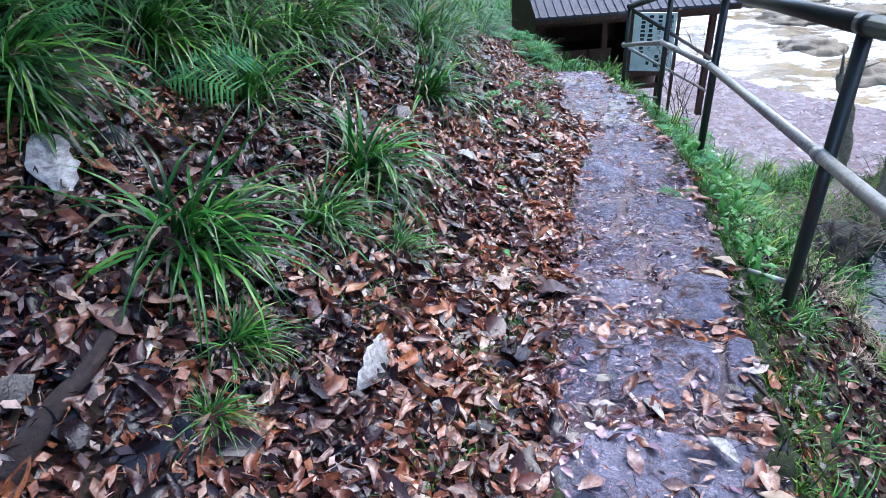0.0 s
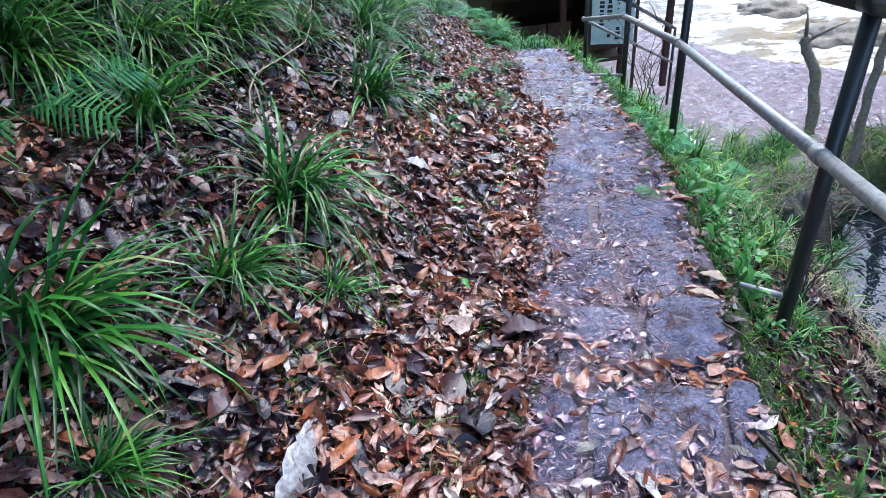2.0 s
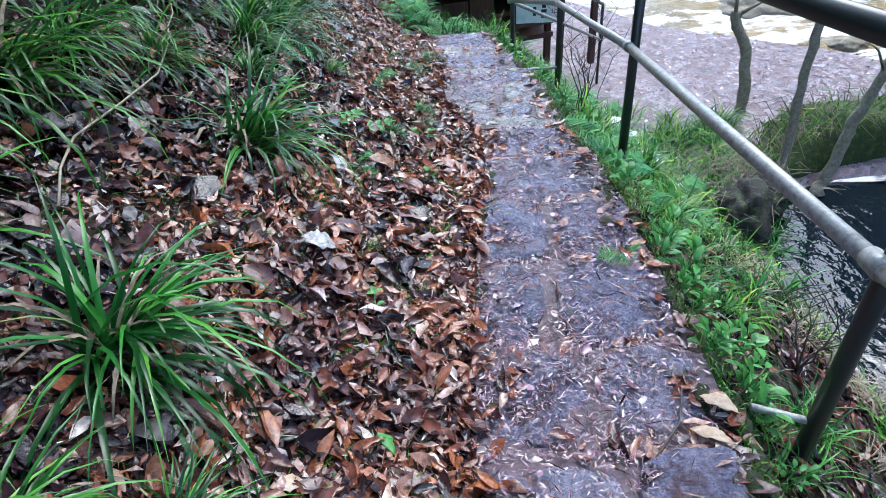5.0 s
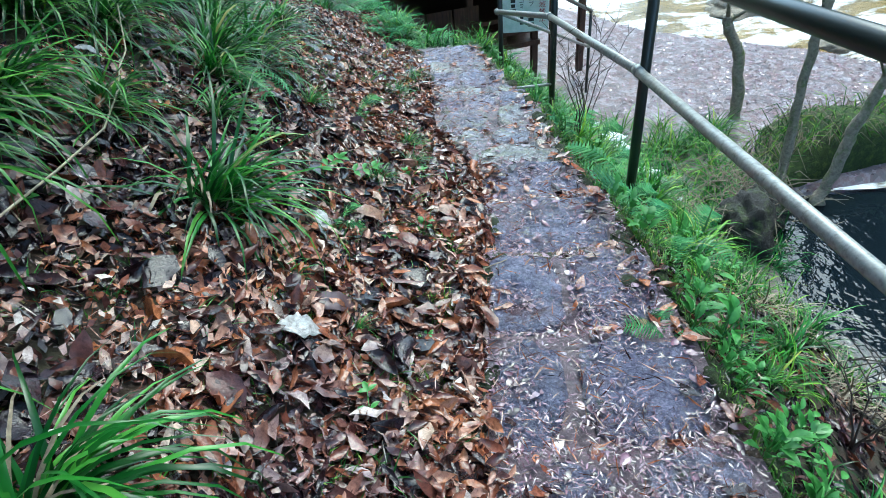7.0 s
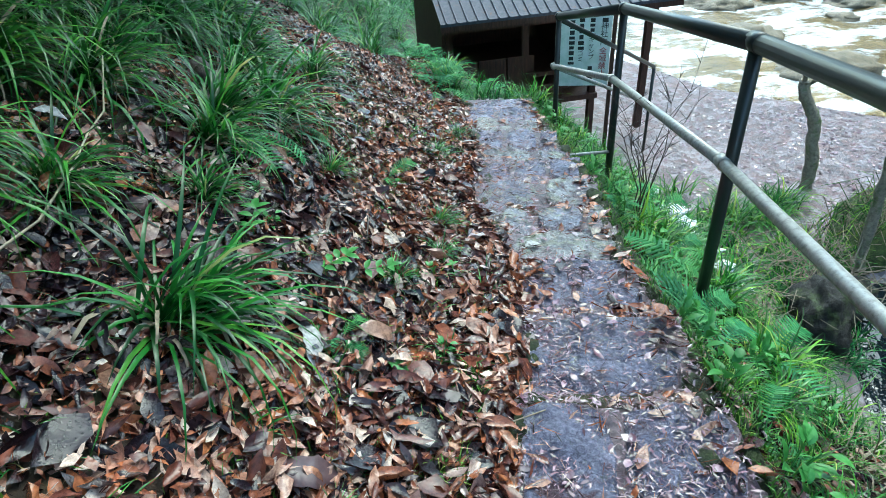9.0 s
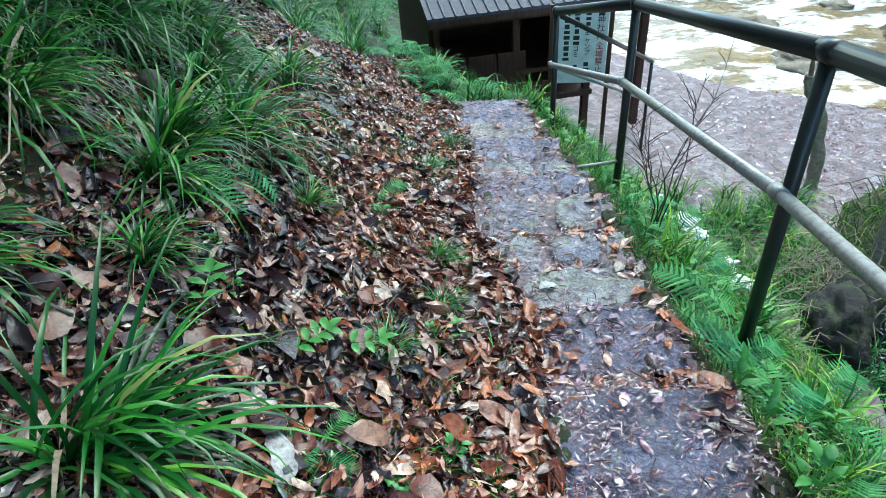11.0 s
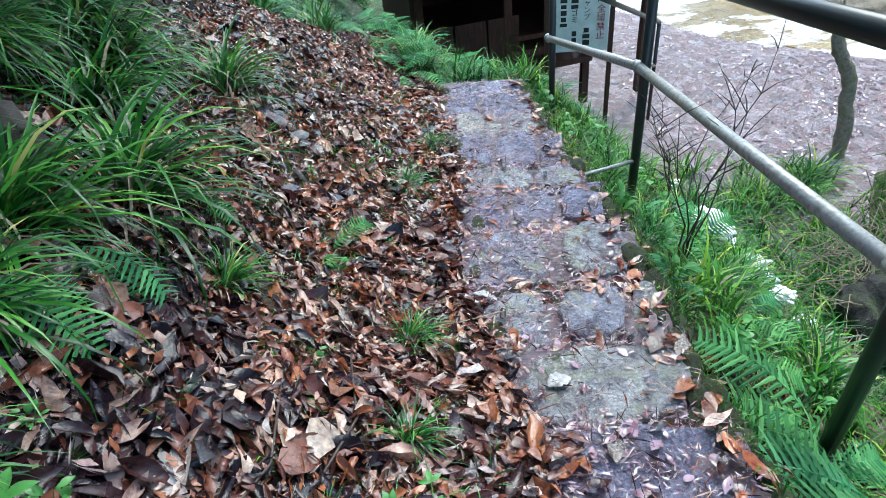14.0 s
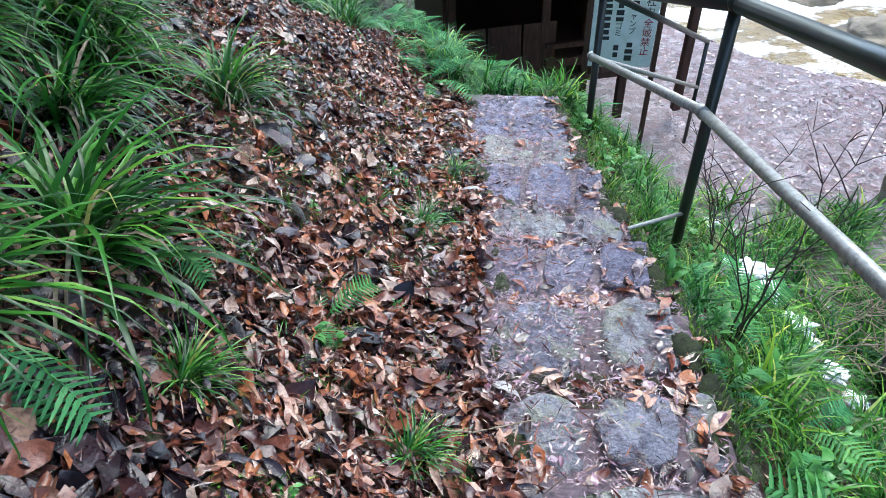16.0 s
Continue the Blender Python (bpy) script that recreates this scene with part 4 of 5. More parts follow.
lone_leaf("fallen_leaf", -1.72, 4.2, 0.10, 0.06, 20, WHITELEAF, "small white leaf among dark sedge", 0.10)
lone_leaf("fallen_leaf", -0.66, 2.18, 0.10, 0.05, 25, TAN, "pale tan oval leaf on russet litter")
lone_leaf("fallen_leaf", -0.44, 2.42, 0.09, 0.035, -50, GREENLEAF, "pale green narrow leaf on russet litter")
lone_leaf("fallen_leaf", -0.59, 3.88, 0.085, 0.05, -20, GREENLEAF, "green oval leaf on russet litter")
lone_leaf("fallen_leaf", -0.25, 2.13, 0.18, 0.11, 20, PURPLE, "large dark purple leaf beside the stone path", 0.03)
lone_leaf("fallen_leaf", -0.77, 3.36, 0.19, 0.095, 15, PURPLE, "large dark purple leaf on russet litter", 0.04)
lone_leaf("fallen_leaf", -1.2, 4.25, 0.13, 0.10, 50, PURPLE, "dark purple leaf beside a seedling", 0.03)
lone_leaf("fallen_leaf", -0.70, 7.16, 0.14, 0.05, 10, WHITELEAF, "pale leaf at the foot of the bank")
lone_leaf("fallen_leaf", -0.42, 5.66, 0.12, 0.045, -35, WHITELEAF, "pale pointed leaf on the stone path", 0.012)
lone_leaf("fallen_leaf", 0.36, 1.42, 0.13, 0.05, -55, WHITELEAF, "pale green-grey leaf on a wet slab", 0.012)
lone_leaf("fallen_leaf", 0.18, 1.58, 0.12, 0.04, -60, WHITELEAF, "pale green-grey leaf on a wet slab", 0.012)
lone_leaf("fallen_leaf", 0.47, 1.24, 0.13, 0.045, -20, TAN, "pale tan leaf on a wet slab", 0.012)
lone_leaf("fallen_leaf", 0.66, 1.30, 0.12, 0.07, -40, WHITELEAF, "bluish wet leaf on the path's outer edge", 0.03)
lone_leaf("fallen_leaf", 0.50, 2.62, 0.12, 0.06, -40, TAN, "pale tan leaf on the stone path", 0.015)
lone_leaf("fallen_leaf", 0.44, 2.50, 0.13, 0.05, -30, TAN, "pale tan leaf on the stone path", 0.015)
lone_leaf("fallen_leaf", -0.16, 5.05, 0.09, 0.07, 30, WHITELEAF, "pale crumpled leaf at the path's edge", 0.02)

# ---- weeds, moss and dry grass on the verge ----


def make_weed(seed, count, size):
    """A low plant of pointed oval leaves on short stalks."""
    r = np.random.default_rng(seed)
    e = empty("weed", (0, 0, 0), "low leafy green weed", "weed", "verge weeds")
    link_mesh("stalk", *merge(*[tube([(0, 0, -0.03), (0.02 * math.cos(a), 0.02 * math.sin(a), 0.09)], 0.0018, 5) for a in (0.3, 2.3, 4.4)]), GREENLEAF, e)
    for k in range(count):
        lf = link_mesh("leaf", *oval(size * r.uniform(0.6, 1.2), size * r.uniform(0.4, 0.6), 5), GREENLEAF, e, smooth=True)
        a, h = r.uniform(0, 6.28), r.uniform(0.02, 0.11)
        lf.matrix_basis = Matrix.Translation((0.025 * math.cos(a), 0.025 * math.sin(a), h)) @ Matrix.Rotation(a, 4, "Z") @ Matrix.Rotation(radians(r.uniform(-50, 5)), 4, "Y")
    return e


WEEDS = [make_weed(61, 14, 0.045), make_weed(62, 11, 0.06), make_weed(63, 18, 0.035)]
for k in range(64):
    yy = r2.uniform(2.4, 9.4)
    dd = (0.02 + 0.75 * r2.random() ** 1.4) * (0.3 if yy < 4.4 else 1)
    place_tuft(WEEDS[k % 3], float(right_x(yy)) + dd, yy, r2.uniform(0.8, 1.5), r2.uniform(0, 6.28), "low leafy green weed at the path's outer edge" if dd < 0.25 else "low leafy green weed among verge grass")
for k in range(16):
    yy = r2.uniform(3.2, 7.5)
    place_tuft(WEEDS[k % 3], float(left_x(yy)) - r2.uniform(0.15, 1.3), yy, r2.uniform(0.4, 0.7), r2.uniform(0, 6.28), "tiny leafy green weed in brown leaf litter")
for x, y, sc in ((0.98, 5.6, 0.8), (0.6, 6.9, 0.6), (0.9, 6.4, 0.75), (1.15, 6.0, 0.8), (0.45, 7.7, 0.55), (0.3, 8.4, 0.55), (0.85, 4.3, 0.6), (1.1, 3.7, 0.6), (1.25, 7.2, 0.7)):
    place_tuft(BIG[int(y * 7) % 4], x, y, sc, r2.uniform(0, 6.28), "blue-green sedge tuft on the verge below the railing")
DRY = [tuft("dry_grass_tuft", 46, 0.36, 0.06, 0.003, 2.6, s, "withered straw-coloured grass tuft on the slope", "dry grass tufts", 0, TWIG) for s in (71, 72)]
for k in range(64):
    yy = r2.uniform(2.8, 9.5)
    place_tuft(DRY[k % 2], float(right_x(yy)) + r2.uniform(0.75, 2.2), yy, r2.uniform(0.7, 1.3), r2.uniform(0, 6.28), "withered straw-coloured grass tuft on the slope")


def moss_cushions(n, side, label):
    """Small dark cushions of moss along one edge of the stones."""
    r = np.random.default_rng(80 + n)
    vs, fs = [], []
    for _ in range(n):
        y = r.uniform(0.6, 9.1)
        x = float(right_x(y)) + r.normal(0.015, 0.035) if side > 0 else float(left_x(y)) - r.normal(0.0, 0.05)
        z, rad = float(surface_z(np.array([x]), np.array([y]))[0]) - 0.004, r.uniform(0.012, 0.045)
        o = len(vs)
        for lev, rr in ((0, 1.0), (0.35, 0.8), (0.55, 0.4)):
            for k in range(8):
                a = 6.283 * k / 8
                q = rad * rr * r.uniform(0.75, 1.25)
                vs.append((x + q * math.cos(a), y + 1.6 * q * math.sin(a), z + lev * rad * r.uniform(0.7, 1.2)))
        for lev in (0, 8):
            fs += [(o + lev + k, o + lev + (k + 1) % 8, o + lev + 8 + (k + 1) % 8, o + lev + 8 + k) for k in range(8)]
        fs.append(tuple(range(o + 16, o + 24)))
    tagged(link_mesh("moss_cushions", vs, fs, EDGEMOSS, smooth=True), label, "moss", kind="stuff")


def short_blades(n, seed, y0, y1, d0, d1, lo, hi, name, label, bank=False):
    """A thin growth of short fine blades along the outer verge, or in the hollows of the bank."""
    r = np.random.default_rng(seed)
    y = r.uniform(y0, y1, n)
    dr = d0 + (d1 - d0) * r.random(n) ** 1.6
    clump = 0.5 + 0.5 * np.sin(9.1 * y + 5 * dr) * np.sin(5.7 * y - 11 * dr + 2)
    keep = r.random(n) < (0.25 + 0.75 * clump if not bank else clump ** 3)
    y, dr = y[keep], dr[keep]
    n = len(y)
    x = left_x(y) - dr if bank else right_x(y) + dr
    base = np.stack([x, y, ground_z(x, y) - 0.004], 1)
    az, L = r.uniform(0, 2 * np.pi, n), r.uniform(lo, hi, n)
    out = np.stack([np.cos(az), np.sin(az), np.zeros(n)], 1)
    side = np.stack([-np.sin(az), np.cos(az), np.zeros(n)], 1) * r.uniform(0.0012, 0.003, n)[:, None]
    up = np.array((0, 0, 1.0))
    lean = r.uniform(0.2, 0.9, n)[:, None] * L[:, None]
    mid = base + out * lean * 0.4 + up * (L * 0.6)[:, None]
    tip = base + out * lean + up * (L * r.uniform(0.5, 0.95, n))[:, None]
    v = np.stack([base - side, base + side, mid - side, mid + side, tip], 1).reshape(-1, 3)
    f = (np.array([(0, 1, 3), (0, 3, 2), (2, 3, 4)])[None] + (np.arange(n) * 5)[:, None, None]).reshape(-1, 3)
    tagged(link_mesh(name, v, f, FINEGRASS), label, "grass", kind="stuff")


FINEGRASS = material("fine_yellow_green_grass", lambda nt, co: mixc(nt, 1.0, ramp(nt, island(nt), [(0.0, (0.02, 0.07, 0.01)), (0.45, (0.07, 0.20, 0.02)), (0.8, (0.18, 0.36, 0.045)), (0.95, (0.34, 0.45, 0.10)), (1.0, (0.42, 0.36, 0.18))]), ramp(nt, noise_out(nt, 3, 4, 0.6, co), [(0.35, (0.5, 0.75, 0.8)), (0.6, (1.15, 1.05, 0.9))]), "MULTIPLY"), 0.45, spec=0.3, through_light=0.3)
short_blades(6000, 85, 0.6, 4.4, 0.0, 0.22, 0.02, 0.07, "fine_grass", "thin yellow-green grass and moss along the stones' outer edge")
short_blades(11000, 83, 4.0, 9.3, 0.0, 0.55, 0.02, 0.085, "fine_grass", "thin yellow-green grass and moss along the stones' outer edge")
short_blades(6000, 84, 4.2, 9.3, 0.3, 2.2, 0.03, 0.13, "slope_grass", "thin green grass scattered over the leafy slope")
short_blades(30000, 86, 0.8, 8.5, 0.1, 1.6, 0.03, 0.075, "bank_moss", "sparse green moss and fine grass in the leaf litter", True)
EDGEMOSS = material("dark_wet_moss", lambda nt, co: ramp(nt, noise_out(nt, 16, 8, 0.75, co), [(0.35, (0.010, 0.013, 0.006)), (0.55, (0.028, 0.042, 0.010)), (0.75, (0.08, 0.11, 0.02))]), 0.8, bump=lambda nt, co: (noise_out(nt, 120, 5, 0.7, co), 1.0, 0.012))
moss_cushions(520, 1, "dark wet moss cushions along the path's outer edge")
moss_cushions(160, -1, "dark wet moss cushions where the bank meets the stones")

# ---- twigs and logs ----


def make_twig(points, r0, r1, mat, label, name="twig", offset=0.02):
    pts = [(x, y, float(surface_z(np.array([x]), np.array([y]))[0]) + offset + h) for x, y, h in points]
    n = len(pts)
    return tagged(link_mesh(name, *tube(pts, [r0 + (r1 - r0) * i / (n - 1) for i in range(n)], 7), mat, smooth=True), label, name)


PALETWIG = material("pale_peeled_twig", lambda nt, co: ramp(nt, noise_out(nt, 40, 4, 0.6, co), [(0.3, (0.28, 0.23, 0.15)), (0.7, (0.48, 0.42, 0.30))]), 0.6)
LOGMAT = material("rotten_log", lambda nt, co: ramp(nt, noise_out(nt, 30, 8, 0.75, co), [(0.3, (0.03, 0.022, 0.022)), (0.6, (0.10, 0.075, 0.075)), (0.8, (0.20, 0.16, 0.16))]), 0.5,
                  bump=lambda nt, co: (noise_out(nt, 50, 8, 0.8, co), 1.0, 0.02))
make_twig([(-1.10, 0.55, 0.0), (-1.12, 0.70, 0.015), (-1.13, 0.84, 0.015), (-1.15, 1.02, 0.03)], 0.034, 0.018, LOGMAT, "short rotten dark branch lying in wet leaves", "log")
make_twig([(-1.9, 5.6, 0.02), (-1.8, 5.5, 0.03), (-1.66, 5.42, 0.03)], 0.05, 0.045, LOGMAT, "short grey rotten log among sedge", "log", 0.08)
make_twig([(-1.34, 2.80, -0.04), (-1.40, 2.95, 0.0), (-1.44, 3.12, 0.0), (-1.42, 3.4, 0.0), (-1.44, 3.74, 0.0), (-1.49, 3.99, 0.0), (-1.58, 4.22, 0.0), (-1.63, 4.40, 0.0), (-1.67, 4.50, 0.02), (-1.70, 4.60, 0.10)], 0.0045, 0.003, PALETWIG, "long pale dry twig arching over the bank", offset=0.12)
make_twig([(-1.9, 3.3, 0.06), (-1.7, 3.62, 0.05), (-1.4, 3.95, 0.06), (-1.15, 4.4, 0.03)], 0.004, 0.002, DARKTWIG, "thin dark twig lying across sedge")
make_twig([(-0.72, 4.45, 0.02), (-0.66, 4.75, 0.04), (-0.74, 5.02, 0.03), (-0.78, 5.2, 0.02)], 0.004, 0.003, DARKTWIG, "thin dark twig on fallen leaves")
make_twig([(-0.86, 4.3, 0.02), (-0.8, 4.55, 0.03), (-0.86, 4.85, 0.03)], 0.004, 0.003, DARKTWIG, "thin dark twig on fallen leaves")
make_twig([(-0.62, 5.35, 0.02), (-0.45, 5.38, 0.02), (-0.28, 5.45, 0.02)], 0.004, 0.002, TWIG, "thin pale twig at the path's edge")
make_twig([(0.30, 2.35, 0), (0.42, 2.52, 0.01), (0.47, 2.7, 0.0)], 0.004, 0.003, DARKTWIG, "short dark twig on the stone path", offset=0.012)
make_twig([(0.50, 2.30, 0), (0.58, 2.22, 0.01), (0.72, 2.12, 0.03)], 0.005, 0.003, DARKTWIG, "short dark twig at the path's outer edge", offset=0.012)
make_twig([(0.52, 1.75, 0), (0.58, 1.62, 0.01), (0.62, 1.42, 0.0)], 0.006, 0.004, DARKTWIG, "short dark twig at the path's outer edge", offset=0.012)
make_twig([(-0.33, 1.18, 0.01), (-0.28, 1.05, 0.02), (-0.2, 0.92, 0.0)], 0.005, 0.003, DARKTWIG, "short dark twig in wet leaves")
for i in range(26):
    yy, dd, a = r2.uniform(0.8, 8), r2.uniform(0.05, 1.6), r2.uniform(0, 3.14)
    xx, L = float(left_x(yy)) - dd, r2.uniform(0.06, 0.16)
    make_twig([(xx, yy, 0.01), (xx + L * math.cos(a), yy + L * math.sin(a), 0.015), (xx + 2 * L * math.cos(a + 0.2), yy + 2 * L * math.sin(a + 0.2), 0.01)], 0.003, 0.002, DARKTWIG if i % 3 else TWIG, "thin broken twig in the leaf litter")

# pale rods that brace the posts to the path
for a, b in (((0.84, 2.58, 0.08), (0.66, 2.62, 0.105)), ((0.49, 7.15, -0.80), (0.15, 6.81, -0.655))):
    tagged(link_mesh("brace_rod", *tube([a, b], 0.012, 10), GALV, smooth=True), "pale bent metal rod between railing post and path", "rod", "brace rods")

# ---- lower railing by the hut ----


def lower_railing():
    rail = empty("railing", (0.9, 10.4, -1.5), "short steel pipe railing going down to the river beach", "railing")
    off = Matrix.Translation((-0.9, -10.4, 1.5))
    runs = [("post", tube([(1.62, 11.8, -3.2), (1.62, 11.8, -1.86)], 0.024), PAINT), ("top_rail", tube([(0.12, 9.0, -0.30), (1.62, 11.8, -1.85)], 0.027), PAINT),
            ("middle_rail", tube([(0.12, 9.0, -0.80), (1.62, 11.8, -2.42)], 0.022), GALV)]
    for name, vf, mat in runs:
        ob = link_mesh(name, *vf, mat, rail, smooth=True)
        ob.matrix_parent_inverse = off


lower_railing()

# ---- hut ----


def make_hut():
    at = (0.0, 12.6, -2.9)
    hut = empty("hut", at, "small open-fronted brown wooden hut with a grey sheet roof", "hut")
    off = Matrix.Translation((0, -12.6, 2.9))

    def add(name, vf, mat, label="", parent=None):
        ob = link_mesh(name, *vf, mat, parent or hut, label)
        if parent is None:
            ob.matrix_parent_inverse = off
        return ob

    x0, x1 = -2.1, 1.4
    add("roof", ([(x0, 11.4, -0.98), (x1, 11.4, -0.98), (x1, 13.4, -0.42), (x0, 13.4, -0.42), (x0, 15.4, -0.98), (x1, 15.4, -0.98),
                  (x0, 11.4, -1.02), (x1, 11.4, -1.02), (x1, 13.4, -0.46), (x0, 13.4, -0.46), (x0, 15.4, -1.02), (x1, 15.4, -1.02)],
                 [(0, 1, 2, 3), (3, 2, 5, 4), (6, 9, 8, 7), (9, 10, 11, 8), (0, 6, 7, 1), (4, 5, 11, 10), (0, 3, 9, 6), (3, 4, 10, 9), (1, 7, 8, 2), (2, 8, 11, 5)]), ROOF, "grey corrugated sheet roof strewn with leaves")
    for i in range(24):
        x = x0 + 0.08 + (x1 - x0 - 0.16) * i / 23
        add("roof_seam", tube([(x, 11.39, -0.972), (x, 13.4, -0.412)], 0.012, 6), ROOF)
    add("fascia", box((x0, 11.42, -1.10), (x1, 11.45, -1.025)), WOOD)
    for i in range(9):
        x = x0 + 0.15 + (x1 - x0 - 0.3) * i / 8
        add("rafter", box((x - 0.03, 11.46, -1.10), (x + 0.03, 13.3, -1.03)), WOOD)
    for x in (-1.9, -0.75, -0.2, 0.35, 1.2):
        add("post", box((x - 0.05, 11.95, -3.2), (x + 0.05, 12.05, -1.10)), WOOD)
    add("beam", box((x0 + 0.1, 11.93, -1.30), (x1 - 0.1, 12.07, -1.18)), WOOD)
    add("floor", box((x0 + 0.1, 11.9, -2.55), (0.42, 15.0, -2.47)), WOOD)
    add("rail", box((-0.75, 11.86, -2.06), (0.40, 11.93, -2.0)), WOOD, "pale plank rail")
    add("rail", box((-0.75, 11.86, -2.30), (0.40, 11.92, -2.2)), WOOD)
    for wall in (((x0 + 0.1, 14.9, -2.5), (0.4, 15.0, -0.95)), ((x0 + 0.1, 12.0, -2.5), (x0 + 0.18, 14.9, -0.9)), ((0.32, 12.4, -2.5), (0.4, 14.9, -0.9))):
        add("wall", box(*wall), WOOD)
    for i in range(8):
        x = x0 + 0.2 + i * 0.44
        if x < -0.8:
            add("plank", box((x, 11.96, -2.5), (x + 0.41, 11.985, -1.75)), WOOD)
    hut.location = (0.3, 12.9, -2.9)
    hut.rotation_euler = (0, 0, radians(17))


make_hut()

# ---- notice board ----


def make_sign():
    y, x0, x1, z0, z1 = 11.0, 0.23, 0.88, -1.80, -0.86
    s = empty("notice_board", ((x0 + x1) / 2, y, -3.0), "white notice board with columns of black and red writing", "sign")
    off = Matrix.Translation((-(x0 + x1) / 2, -y, 3.0))

    def add(name, vf, mat, label=""):
        ob = link_mesh(name, *vf, mat, s, label)
        ob.matrix_parent_inverse = off

    add("board", box((x0, y, z0), (x1, y + 0.025, z1)), WHITE)
    add("post", box((x1 + 0.01, y - 0.01, -3.2), (x1 + 0.06, y + 0.04, z1 + 0.05)), WOOD)
    add("post", box((x0 - 0.06, y - 0.01, -3.2), (x0 - 0.01, y + 0.04, z1 + 0.05)), WOOD)

    def column(x, top, chars, size, mat):
        cu = bpy.data.curves.new("writing", "FONT")
        cu.body = "\n".join(chars)
        cu.size, cu.align_x, cu.extrude = size, "CENTER", 0.0015
        cu.space_line = 1.0
        tmp = bpy.data.objects.new("writing", cu)
        me = bpy.data.meshes.new_from_object(tmp)
        bpy.data.objects.remove(tmp)
        me.materials.append(mat)
        ob = new("writing", me)
        ob.parent = s
        ob.matrix_parent_inverse = off
        ob.matrix_basis = Matrix.Translation((x, y - 0.003, top)) @ Matrix.Rotation(radians(90), 4, "X")
    column(0.79, -1.04, "\u795e\u793e\u5185", 0.10, INK)
    column(0.79, -1.36, "\u5168\u57df\u7981\u6b62", 0.10, REDINK)
    column(0.635, -1.20, "\u30ad\u30e3\u30f3\u30d7", 0.078, INK)
    column(0.50, -1.38, "\u30b4\u30df", 0.078, INK)
    r3 = np.random.default_rng(5)
    for x, spans in ((0.79, ((-0.90, -0.95),)), (0.635, ((-0.90, -1.12), (-1.53, -1.70))), (0.50, ((-0.90, -1.28), (-1.56, -1.68))), (0.38, ((-0.92, -1.5),))):
        for a, b in spans:
            z = a
            while z > b:
                h = r3.uniform(0.035, 0.06)
                w = r3.uniform(0.025, 0.04)
                add("writing_bar", box((x - w, y - 0.004, z - h), (x + w, y - 0.001, z)), INK)
                z -= h + 0.022


make_sign()

# ---- trees, roots and mossy ledge by the pool ----


def trunk(points, r0, r1, seed):
    r = np.random.default_rng(seed)
    pts = [Vector(p) for p in points]
    fine = []
    for a, b in zip(pts[:-1], pts[1:]):
        for k in range(6):
            fine.append(a.lerp(b, k / 6) + Vector(r.normal(0, 0.008, 3)))
    fine.append(pts[-1])
    n = len(fine)
    rad = [(r0 + (r1 - r0) * i / (n - 1)) * r.uniform(0.9, 1.12) * (1.5 if i == 0 else 1.2 if i == 1 else 1) for i in range(n)]
    return tube(fine, rad, 12)


def make_tree(points, r0, r1, branches, label, seed):
    t = empty("tree", points[0], label, "tree", "riverside trees")
    off = Matrix.Translation(-Vector(points[0]))
    ob = link_mesh("trunk", *trunk(points, r0, r1, seed), BARK, t, smooth=True)
    ob.matrix_parent_inverse = off
    for b in branches:
        br = link_mesh("branch", *tube(b, [r1 * 0.45, r1 * 0.3, 0.003][: len(b)], 7), BARK, t, smooth=True)
        br.matrix_parent_inverse = off


make_tree([(3.80, 10.95, -3.5), (3.78, 11.0, -2.9), (3.66, 11.08, -2.3), (3.48, 11.12, -2.0), (3.46, 11.15, -1.83)], 0.085, 0.075, [[(3.46, 11.15, -1.86), (3.42, 11.12, -1.6), (3.38, 11.1, -1.4)], [(3.48, 11.15, -1.9), (3.75, 11.12, -1.72), (4.0, 11.1, -1.6)]], "dead broken-off tree stub standing on the river bank", 1)
make_tree([(3.74, 9.0, -3.3), (3.70, 9.02, -2.5), (3.68, 9.06, -1.9), (3.72, 9.1, -1.2), (3.80, 9.2, -0.3), (3.84, 9.3, 1.0), (3.9, 9.4, 3.0)], 0.062, 0.042, [[(3.72, 9.1, -1.2), (3.55, 9.0, -0.6), (3.5, 8.95, 0.0)]], "slim leaning tree with lichen-spotted mossy bark", 2)
make_tree([(4.15, 8.8, -3.5), (4.28, 8.85, -3.1), (4.38, 8.9, -2.5), (4.53, 8.9, -1.84), (4.7, 9.0, -1.1), (4.95, 9.1, 0.4), (5.1, 9.2, 2.5)], 0.075, 0.045, [[(4.53, 8.9, -1.84), (4.3, 8.8, -1.5), (4.1, 8.75, -1.35)]], "slim leaning tree with lichen-spotted mossy bark", 3)


def lump(name, centre, size, seed, mat, label, category, group="", rough=1.0):
    bm = bmesh.new()
    bmesh.ops.create_icosphere(bm, subdivisions=4, radius=1)
    for v in bm.verts:
        k = 1 + rough * 0.28 * noise.noise(v.co * 1.4 + Vector((seed * 3.1, seed, 0))) + rough * 0.22 * noise.noise(v.co * 3.3 + Vector((seed, 0, 0))) + rough * 0.10 * noise.noise(v.co * 9 + Vector((seed, 0, 0)))
        v.co = Vector((v.co.x * size[0], v.co.y * size[1], v.co.z * size[2])) * k
    me = bpy.data.meshes.new(name)
    bm.to_mesh(me)
    bm.free()
    me.materials.append(mat)
    me.polygons.foreach_set("use_smooth", [True] * len(me.polygons))
    ob = new(name, me)
    ob.location = centre
    return tagged(ob, label, category, group)


